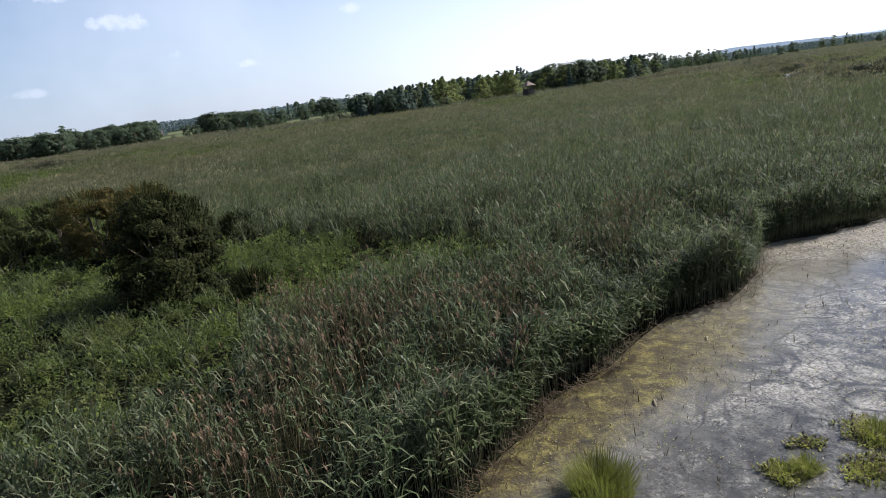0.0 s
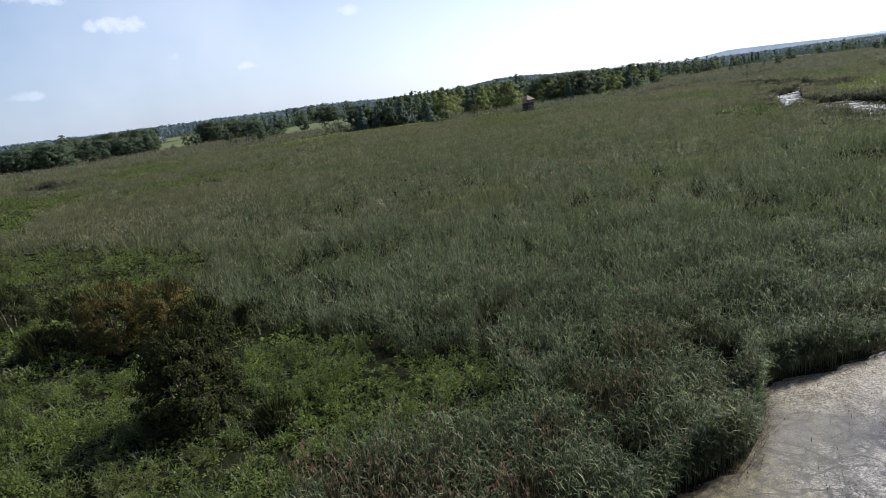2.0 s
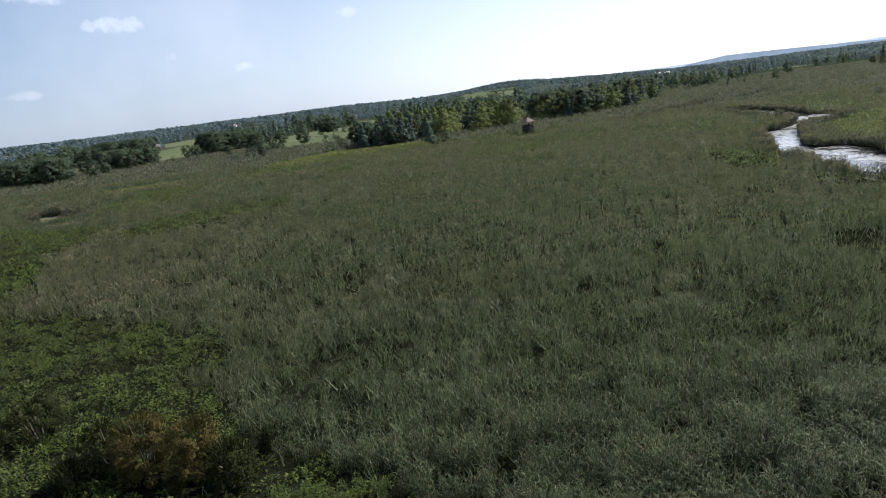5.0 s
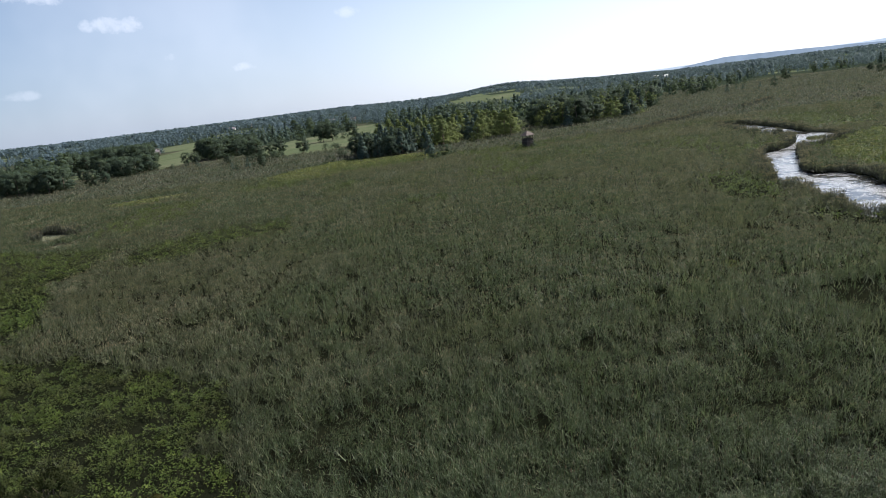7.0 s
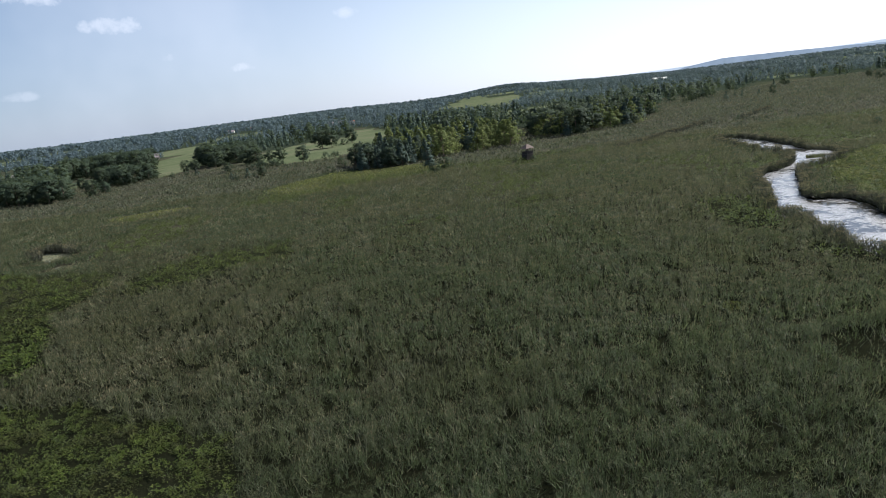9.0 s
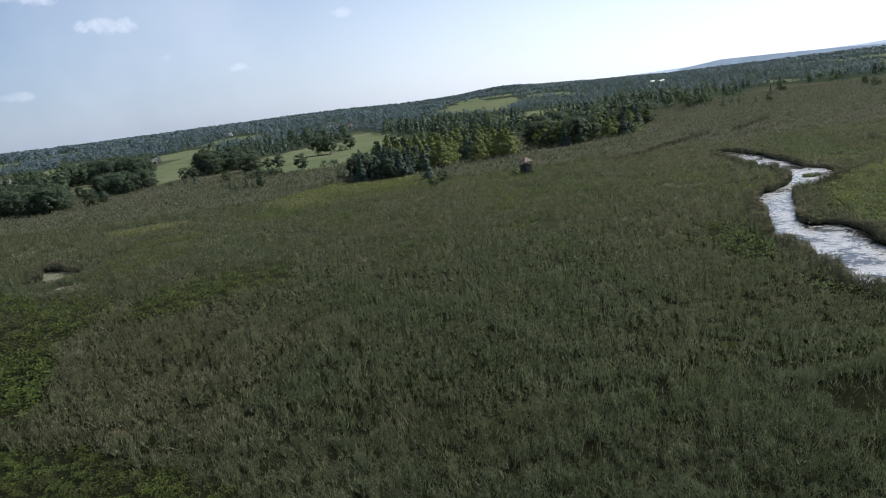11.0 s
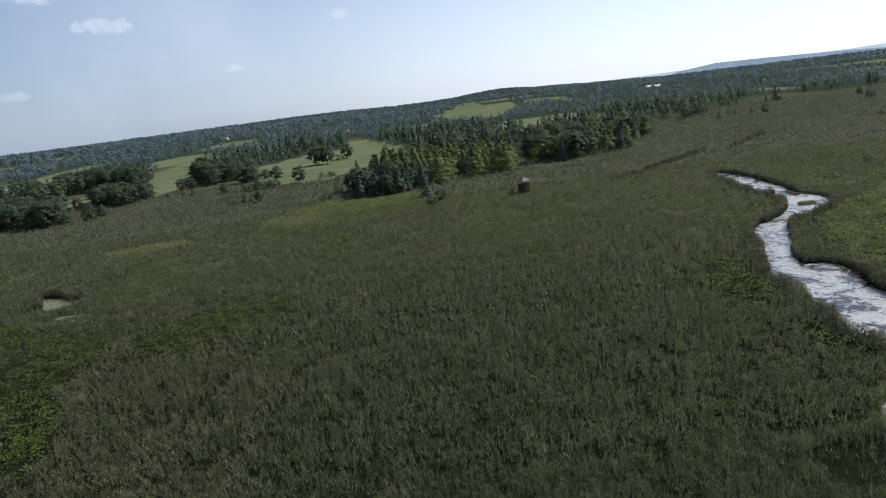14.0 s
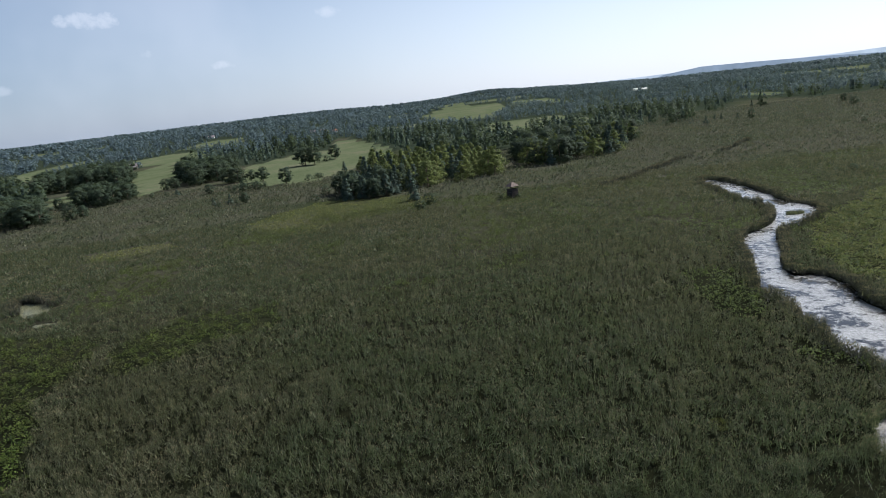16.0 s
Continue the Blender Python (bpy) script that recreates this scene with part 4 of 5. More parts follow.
# ---------------------------------------------------------------- trees and bushes
def tube(bm, points, radii, sides=6):
    """A tapered limb through points."""
    rings = []
    for i, (p, r) in enumerate(zip(points, radii)):
        a = Vector(points[max(i - 1, 0)])
        b = Vector(points[min(i + 1, len(points) - 1)])
        q = (b - a).to_track_quat("Z", "Y")
        rings.append([bm.verts.new(Vector(p) + q @ Vector((r * math.cos(k * math.tau / sides), r * math.sin(k * math.tau / sides), 0))) for k in range(sides)])
    for u, v in zip(rings, rings[1:]):
        for k in range(sides):
            bm.faces.new((u[k], u[(k + 1) % sides], v[(k + 1) % sides], v[k]))
    bm.faces.new(rings[-1])
    bm.faces.new(rings[0][::-1])


def leaf_cards(centres, normals, size, r, loose=0.55):
    """Folded four-cornered leaves or sprays at the given places, facing roughly along the normals."""
    n = len(centres)
    nrm = normals + r.normal(0, loose, (n, 3))
    nrm /= np.linalg.norm(nrm, axis=1, keepdims=True) + 1e-9
    ref = r.normal(0, 1, (n, 3))
    u = np.cross(nrm, ref)
    u /= np.linalg.norm(u, axis=1, keepdims=True) + 1e-9
    w = np.cross(nrm, u)
    s = (size * r.uniform(0.6, 1.35, n))[:, None]
    a, b = centres - u * s * 0.6, centres + u * s * 0.6
    fold = nrm * s * 0.18
    c, d = centres + w * s * 0.42 - fold, centres - w * s * 0.42 - fold
    v = np.stack([a, c, b, d], 1).reshape(-1, 3)
    k = np.arange(n)[:, None] * 4
    t = np.concatenate([k + [0, 2, 1], k + [0, 3, 2]], 1).reshape(-1, 3)
    soft = normals / (np.linalg.norm(normals, axis=1, keepdims=True) + 1e-9) + 0.45 * nrm
    soft /= np.linalg.norm(soft, axis=1, keepdims=True) + 1e-9
    return v, t, np.repeat(soft, 4, 0)


def crown_cloud(r, clumps, per, envelope, clump_r, leaf):
    """Leaves in clumps; envelope(r) gives a place for a clump and the outward direction there."""
    cs, ns = [], []
    for _ in range(clumps):
        c, out, k = envelope(r)
        p = r.normal(0, 1, (per, 3))
        p /= np.linalg.norm(p, axis=1, keepdims=True)
        p *= (clump_r * k * r.uniform(0.35, 1.0, per) ** 0.6)[:, None]
        p[:, 2] *= 0.75
        cs.append(c + p)
        ns.append(p / (clump_r * k) + np.array(out) * 1.0 + [0, 0, 0.2])
    return leaf_cards(np.concatenate(cs), np.concatenate(ns), leaf, r, 0.26)


def round_crown(h, low, wide, lop=0.0):
    def env(r):
        z = r.uniform(0, 1)
        a = r.uniform(0, math.tau)
        prof = wide * math.sin(math.pi * min(max(0.08 + 0.86 * z, 0), 1)) ** 0.6
        rad = prof * r.uniform(0.45, 1.0) ** 0.4 * (1 + 0.25 * math.sin(2 * a + lop) + 0.12 * math.sin(5 * a + lop * 2))
        return np.array([rad * math.cos(a), rad * math.sin(a), low + z * (h - low)]), (math.cos(a), math.sin(a), 2.2 * z - 0.6), r.uniform(0.7, 1.2)
    return env


def cone_crown(h, low, wide, blunt=0.15):
    def env(r):
        z = r.uniform(0, 1) ** 1.3
        a = r.uniform(0, math.tau)
        rad = wide * (1 - z + blunt * (1 - z * z)) * r.uniform(0.4, 1.0) ** 0.4
        return np.array([rad * math.cos(a), rad * math.sin(a), low + z * (h - low)]), (math.cos(a), math.sin(a), 0.3), 0.6 + 0.6 * (1 - z)
    return env


def make_tree(name, kind, seed, h, wide, low, clumps, per, clump_r, leaf, label, conical=False, stems=1):
    """One tree ten metres high or so at the origin: tapered trunk with limbs, and a crown of many sprays."""
    r = np.random.default_rng(seed)
    root = new(name)
    bm = bmesh.new()
    for s in range(stems):
        bx, by = (0, 0) if stems == 1 else (r.uniform(-0.25, 0.25) * wide, r.uniform(-0.25, 0.25) * wide)
        lean = r.uniform(-0.04, 0.04, 2) if stems == 1 else r.uniform(-0.3, 0.3, 2)
        rad = h * 0.016 / (1 if stems == 1 else 1.5)
        pts = [(bx + lean[0] * z * h, by + lean[1] * z * h, z * h * 0.92 - 0.25) for z in (0, 0.25, 0.5, 0.75, 1.0)]
        tube(bm, pts, [rad * 1.4, rad, rad * 0.75, rad * 0.45, rad * 0.12])
        for _ in range(5 if stems == 1 else 2):
            z = r.uniform(low / h + 0.05, 0.8)
            a = r.uniform(0, math.tau)
            reach = wide * r.uniform(0.5, 0.85) * (1 - 0.5 * z)
            b = Vector((bx + lean[0] * z * h, by + lean[1] * z * h, z * h * 0.92))
            tube(bm, [b, b + Vector((reach * 0.5 * math.cos(a), reach * 0.5 * math.sin(a), reach * 0.3)), b + Vector((reach * math.cos(a), reach * math.sin(a), reach * 0.45))],
                 [rad * 0.4, rad * 0.25, rad * 0.08], 5)
    part("trunk", bm, M_BARK, root)
    env = cone_crown(h, low, wide) if conical else cone_crown(h, low, wide, 0.7) if kind == "birch" else round_crown(h, low, wide, seed)
    v, t, nn = crown_cloud(r, clumps, per, env, clump_r, leaf)
    crown = new("crown", fast_mesh("crown", v, t, [CROWN[kind]], normals=nn))
    crown.parent = root
    return tagged(root, label, "tree" if h > 4 else "bush")


TREE_SPECS = {
    "broadleaf": [("broadleaf_tree", "broadleaf", s, 10.0, w, lo, 56, 24, 1.25, 0.60, "dark green broad-crowned deciduous tree on the meadow edge") for s, w, lo in ((11, 3.9, 0.7), (12, 4.6, 0.5), (13, 3.5, 0.9))],
    "birch": [("birch_tree", "birch", s, 10.0, w, lo, 48, 20, 0.95, 0.48, "slender yellowish green birch in the copse") for s, w, lo in ((21, 2.4, 1.0), (22, 2.8, 0.8), (23, 2.1, 1.2))],
    "pine": [("pine_tree", "pine", s, 10.0, w, lo, 54, 18, 0.85, 0.54, "dark green conifer at the edge of the marsh") for s, w, lo in ((31, 2.6, 0.9), (32, 2.1, 0.7), (33, 3.0, 1.4))],
    "shrub": [("willow_shrub", "broadleaf", s, 4.0, w, 0.2, 26, 15, 0.75, 0.38, "low dark willow shrub in the marsh") for s, w in ((41, 1.9), (42, 2.4))],
}
STOCK = {k: [make_tree(*s, conical=(k == "pine"), stems=3 if k == "shrub" else 1) for s in specs] for k, specs in TREE_SPECS.items()}
BASE_H = {"broadleaf": 10.0, "birch": 10.0, "pine": 10.0, "shrub": 4.0}
GROUPS = {"broadleaf": "deciduous trees round the marsh", "birch": "birches of the copses", "pine": "conifers at the marsh edge", "shrub": "shrubs in the marsh"}
placed = {k: [0] * len(v) for k, v in STOCK.items()}


def plant(kind, x, y, h, wide=1.0):
    """Puts a tree of that kind and height on the land."""
    i = int(rng.integers(len(STOCK[kind])))
    s = h / BASE_H[kind]
    m = pose(x, y, float(terrain(x, y)) - 0.1, 0, 0, rng.uniform(0, 360)) @ Matrix.Diagonal((s * wide * rng.uniform(0.9, 1.15), s * wide * rng.uniform(0.9, 1.15), s, 1))
    if placed[kind][i] == 0:
        ob = STOCK[kind][i]
        ob.matrix_basis = m
    else:
        o = STOCK[kind][i]
        keep_scale = o.scale.copy()
        o.scale = (1, 1, 1)
        ob = copy_thing(o, m)
        o.scale = keep_scale
    placed[kind][i] += 1
    tagged(ob, group=GROUPS[kind])
    return ob


def fill(poly, step, kinds, hmin, hmax, wide=1.0):
    """Plants a copse: a jittered grid of trees inside a polygon."""
    p = np.array(poly)
    for gx in np.arange(p[:, 0].min(), p[:, 0].max(), step):
        for gy in np.arange(p[:, 1].min(), p[:, 1].max(), step):
            x, y = gx + rng.uniform(-0.45, 0.45) * step, gy + rng.uniform(-0.45, 0.45) * step
            if inside(poly, x, y):
                k = kinds[int(rng.integers(len(kinds)))]
                plant(k, x, y, rng.uniform(hmin, hmax), wide)


COPSE_A_FRONT = [(-49.9, 421.5), (-37.8, 383), (-15.7, 371), (4, 392), (0, 425), (-30, 440)]
COPSE_A = [(-5, 398), (21.6, 399), (41.9, 408.4), (70.1, 417.3), (72.5, 470.0), (40, 540), (-26.4, 560), (-40, 500), (-25, 445)]
COPSE_B = [(92.2, 520), (91.4, 437.5), (101.7, 428.1), (132.2, 453.9), (151.1, 445.1), (170.7, 469.1), (215.4, 560.3), (170, 600), (110, 590)]
LEFT_A = [(-330, 470), (-308.9, 444.0), (-276.7, 431.6), (-259.2, 436.1), (-275, 480), (-300, 500), (-380, 560)]
LEFT_B = [(-283, 523), (-248, 511), (-237, 544), (-269, 587), (-319, 606)]
LEFT_C = [(-229, 620), (-203, 585), (-185, 622), (-205, 750), (-262, 790), (-300, 850)]
LEFT_D = [(-406, 691), (-370, 694), (-343, 697), (-310, 689), (-350, 790), (-440, 860), (-480, 840)]
fill(COPSE_A_FRONT, 7.5, ["pine", "pine", "broadleaf"], 11, 16)
fill(COPSE_A, 10.5, ["birch", "birch", "birch", "birch", "pine"], 13, 19, 1.1)
fill(COPSE_B, 12.0, ["birch", "birch", "pine", "broadleaf"], 13, 19, 1.2)
fill(LEFT_A, 12.0, ["broadleaf"], 13, 18, 1.15)
fill(LEFT_B, 9.5, ["broadleaf"], 11, 16)
fill(LEFT_C, 14.0, ["broadleaf"], 14, 20, 1.15)
fill(LEFT_D, 15.0, ["broadleaf"], 16, 24, 1.1)
for kind, x, y, h in [("broadleaf", -246, 450, 12), ("broadleaf", -240, 456, 9), ("broadleaf", -296, 527, 10), ("broadleaf", -227, 583, 11), ("broadleaf", -219, 585, 10), ("shrub", -206, 528, 4.5), ("pine", -197, 527, 6),
                      ("shrub", -218, 526, 3), ("broadleaf", -164, 509, 8), ("pine", -138, 434, 6), ("shrub", -130, 419, 4), ("pine", -126, 433, 7), ("broadleaf", -114, 426, 8), ("shrub", -121, 430, 3.4)]:
    plant(kind, x, y, h, 1.1)
for kind, x, y, h in [("broadleaf", -167, 580, 15), ("broadleaf", -158, 577, 14), ("broadleaf", -189, 617, 13), ("broadleaf", -146, 580, 10), ("broadleaf", -131, 561, 13), ("broadleaf", -102, 518, 14), ("broadleaf", -110, 676, 21), ("broadleaf", -99, 674, 19),
                      ("shrub", -88, 698, 7), ("broadleaf", -81, 716, 17), ("shrub", -83, 522, 5.5), ("shrub", -78, 534, 4.5), ("shrub", -75, 534, 4), ("shrub", -61, 395, 4.5)]:
    plant(kind, x, y, h, 1.25)
for kind, x, y, h in [("shrub", -146, 511, 5), ("shrub", -139, 504, 5.5), ("broadleaf", -133, 499, 7), ("shrub", -126, 502, 6), ("shrub", -121, 501, 6), ("shrub", -119, 513, 4.5), ("shrub", -57, 423, 6), ("pine", -57, 568, 9),
                      ("pine", 3.2, 351, 12), ("shrub", 5.6, 317, 5.2), ("broadleaf", 11.6, 331, 6.3), ("shrub", 207, 389, 3.0), ("shrub", 214, 278, 3.6), ("broadleaf", 162, 459, 9)]:
    plant(kind, x, y, h, 1.2)
for kind, x, y, h in [("shrub", -37, 747, 8), ("shrub", 49.9, 324, 2.8), ("shrub", 53.2, 317.5, 2.2), ("shrub", 58.0, 317.2, 2.4), ("pine", -38, 381, 15), ("shrub", -129, 527, 5), ("broadleaf", -141, 531, 8), ("shrub", -221, 534, 4.4), ("pine", 304, 593, 9), ("pine", 333, 631, 6),
                      ("pine", 338, 626, 7), ("pine", 349, 614, 6), ("broadleaf", 359, 606, 9), ("pine", 447, 753, 8), ("broadleaf", 458, 747, 13), ("broadleaf", 506, 670, 9), ("broadleaf", 473, 611, 9), ("shrub", 364, 460, 4.5), ("shrub", 281, 631, 5)]:
    plant(kind, x, y, h)


def bush_crown(h, wide, lop):
    """Envelope of a bush that is leafy down to the ground, uneven all round."""
    def env(r):
        z = r.uniform(0, 1)
        a = r.uniform(0, math.tau)
        prof = wide * (0.86 + 0.14 * math.sin(3.0 * z + lop)) * (1 - max(z - 0.55, 0) ** 2 * 3.4) ** 0.5
        rad = prof * r.uniform(0.4, 1.0) ** 0.35 * (1 + 0.13 * math.sin(2 * a + lop) + 0.10 * math.sin(5 * a + lop * 2 + 4 * z))
        return np.array([rad * math.cos(a), rad * math.sin(a), 0.25 + z * (h - 0.5)]), (math.cos(a), math.sin(a), 0.25), r.uniform(0.6, 1.25)
    return env


def make_bush(x, y, h, wide, seed, leaves, label, leaf="bush"):
    """A broad bush by the pond: several stems under a dense crown of small leaves, with shoots standing out at the top."""
    r = np.random.default_rng(seed)
    root = new("bush")
    bm = bmesh.new()
    for _ in range(7):
        a, k = r.uniform(0, math.tau), r.uniform(0.2, 0.8)
        tip = Vector((wide * k * math.cos(a), wide * k * math.sin(a), h * r.uniform(0.6, 0.9)))
        tube(bm, [(0.2 * math.cos(a), 0.2 * math.sin(a), -0.2), tip * 0.5 + Vector((0, 0, 0.15 * h)), tip], [0.07, 0.045, 0.012], 5)
    part("stem", bm, M_BARK, root)
    v, t, _ = crown_cloud(r, leaves // 100, 100, bush_crown(h, wide, seed), 0.50, 0.13)
    n = 260
    a, k = r.uniform(0, math.tau, n), r.uniform(0.1, 0.85, n)
    base = np.stack([wide * k * np.cos(a), wide * k * np.sin(a), h * (0.98 - 0.35 * k * k) - 0.35], 1)
    v2, t2 = blades(base, a, r.uniform(0.4, 0.9, n), r.uniform(0.0, 0.5, n), r.uniform(0.04, 0.09, n), r.uniform(0.0, 0.5, n), 0.5, r.uniform(0, 3.14, n), True)
    v, t, _ = joined([(v, t, 0), (v2, t2, 0)])
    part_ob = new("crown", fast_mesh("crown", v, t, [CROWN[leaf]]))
    part_ob.parent = root
    root.matrix_basis = pose(x, y, float(terrain(x, y)), 0, 0, 40 * seed)
    return tagged(root, label, "bush", "bushes beside the pond")


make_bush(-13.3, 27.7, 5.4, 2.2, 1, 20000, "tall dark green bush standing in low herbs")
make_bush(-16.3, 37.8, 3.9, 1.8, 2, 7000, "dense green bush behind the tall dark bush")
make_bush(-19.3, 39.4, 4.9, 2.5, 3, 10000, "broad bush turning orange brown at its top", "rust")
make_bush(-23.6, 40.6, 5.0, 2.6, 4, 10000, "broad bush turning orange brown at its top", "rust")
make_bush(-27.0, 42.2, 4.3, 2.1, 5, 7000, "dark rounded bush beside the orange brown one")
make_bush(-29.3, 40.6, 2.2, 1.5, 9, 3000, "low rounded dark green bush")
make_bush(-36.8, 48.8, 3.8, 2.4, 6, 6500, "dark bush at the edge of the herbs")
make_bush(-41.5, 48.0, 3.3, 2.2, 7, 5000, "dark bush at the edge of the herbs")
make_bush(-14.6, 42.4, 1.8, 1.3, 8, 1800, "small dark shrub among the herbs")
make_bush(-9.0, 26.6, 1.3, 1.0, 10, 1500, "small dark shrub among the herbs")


# ---------------------------------------------------------------- far woods
def far_woods():
    """Crowns of the far woods, each a loose head of sprays, thinning with distance."""
    n, extra = 21000, 5000
    a = np.radians(rng.uniform(-47, 45, n + extra))
    d = np.concatenate([560 * (4800 / 560) ** (rng.random(n) ** 0.85), rng.uniform(2200, 4850, extra)])
    x, y = d * np.sin(a), d * np.cos(a)
    ok = inside(WOODS_RIGHT, x, y) | inside(WOODS_MID, x, y) | inside(WOODS_LEFT, x, y) | inside(WOODS_WEST, x, y)
    for p in MEADOWS:
        ok &= ~inside(p, x, y)
    ok &= ~((vnoise(x, y, 1 / 210, 77, 2) > 0.68) & (d > 850) & (d < 2300))
    ok &= (d > 1050) | (rng.random(len(d)) < 0.36)
    x, y, d = x[ok], y[ok], d[ok]
    m = len(x)
    z = terrain(x, y)
    h = rng.uniform(8, 15, m) * np.where(d < 1050, 1.5, 1.0) * (0.7 + 0.65 * vnoise(x, y, 1 / 70, 15, 2)) * np.where(inside(WOODS_RIGHT, x, y), 0.85, 1.05)
    grow = 1 + np.clip(d - 900, 0, None) / 1800
    conic = rng.random(m) < np.where(vnoise(x, y, 1 / 120, 16, 2) > 0.52, 0.75, 0.12)
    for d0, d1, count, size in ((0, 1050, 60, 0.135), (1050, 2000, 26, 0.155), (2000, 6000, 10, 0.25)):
        s = (d >= d0) & (d < d1)
        cs, ns, ss = [], [], []
        xs, ys, zs, hs, gs, con = x[s], y[s], z[s], h[s], grow[s], conic[s]
        for k in range(count):
            q = s.sum()
            f = rng.random(q)
            ang = rng.uniform(0, math.tau, q)
            prof = np.where(con, 1.05 - f, np.sin(np.pi * (0.15 + 0.8 * f)) ** 0.7) * hs * np.where(con, 0.22, 0.32) * gs
            rad = prof * rng.uniform(0.5, 1.0, q)
            cs.append(np.stack([xs + rad * np.cos(ang), ys + rad * np.sin(ang), zs + hs * (0.10 + 0.86 * f)], 1))
            ns.append(np.stack([np.cos(ang), np.sin(ang), 2.4 * f - 0.5], 1))
            ss.append(hs * size * gs)
        v, t, nn = leaf_cards(np.concatenate(cs), np.concatenate(ns), np.concatenate(ss), rng, 0.22)
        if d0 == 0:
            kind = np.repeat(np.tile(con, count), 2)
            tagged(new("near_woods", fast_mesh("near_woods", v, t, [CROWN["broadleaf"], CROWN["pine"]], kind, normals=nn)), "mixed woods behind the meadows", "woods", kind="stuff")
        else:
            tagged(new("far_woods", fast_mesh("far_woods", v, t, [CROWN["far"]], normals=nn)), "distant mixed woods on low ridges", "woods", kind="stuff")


far_woods()


def backdrop_ridge(distance, crest, colour, seed, label):
    """A ridge so far off that haze pales it, the haze put into a glowing colour; crest: (azimuth in degrees, height)
    pairs.
    """
    m, n = material("haze_glow")
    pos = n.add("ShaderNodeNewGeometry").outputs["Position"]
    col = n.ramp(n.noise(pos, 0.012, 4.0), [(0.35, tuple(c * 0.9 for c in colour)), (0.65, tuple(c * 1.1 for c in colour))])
    # emission stands in for the haze; the ridge itself is no light source
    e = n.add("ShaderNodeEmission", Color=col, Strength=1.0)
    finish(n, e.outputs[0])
    r = np.random.default_rng(seed)
    az = np.arange(crest[0][0], crest[-1][0], 0.04)
    top = np.interp(az, [c[0] for c in crest], [c[1] for c in crest]) + 1.6 * (vnoise(az, az * 0, 1.5, seed, 4) - 0.5) + r.uniform(0, 1.0, len(az))
    bm = bmesh.new()
    rows = []
    for a, h in zip(np.radians(az), top):
        sx, cy = math.sin(a), math.cos(a)
        rows.append([bm.verts.new(c) for c in ((distance * sx, distance * cy, -60.0), (distance * sx, distance * cy, h), ((distance + 60) * sx, (distance + 60) * cy, h - 4), ((distance + 60) * sx, (distance + 60) * cy, -60.0))])
    for u, v in zip(rows, rows[1:]):
        for k in range(3):
            bm.faces.new((u[k], v[k], v[k + 1], u[k + 1]))
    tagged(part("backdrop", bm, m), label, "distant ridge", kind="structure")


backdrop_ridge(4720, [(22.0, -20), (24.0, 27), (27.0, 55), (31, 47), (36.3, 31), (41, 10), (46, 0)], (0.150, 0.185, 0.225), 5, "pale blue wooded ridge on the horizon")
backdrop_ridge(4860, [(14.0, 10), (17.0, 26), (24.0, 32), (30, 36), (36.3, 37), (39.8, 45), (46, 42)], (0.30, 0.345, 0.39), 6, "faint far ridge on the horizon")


# ---------------------------------------------------------------- buildings
def plank_wall(bm, x0, x1, y, z0, z1, width=0.22, along="x", depth=0.05):
    """Upright boards with small gaps along one side."""
    n = max(1, round((x1 - x0) / width))
    w = (x1 - x0) / n
    for i in range(n):
        a, b = x0 + i * w + 0.008, x0 + (i + 1) * w - 0.008
        dz = rng.uniform(-0.04, 0.04)
        if along == "x":
            box(bm, a, b, y, y + depth, z0 + dz, z1 + dz)
        else:
            box(bm, y, y + depth, a, b, z0 + dz, z1 + dz)


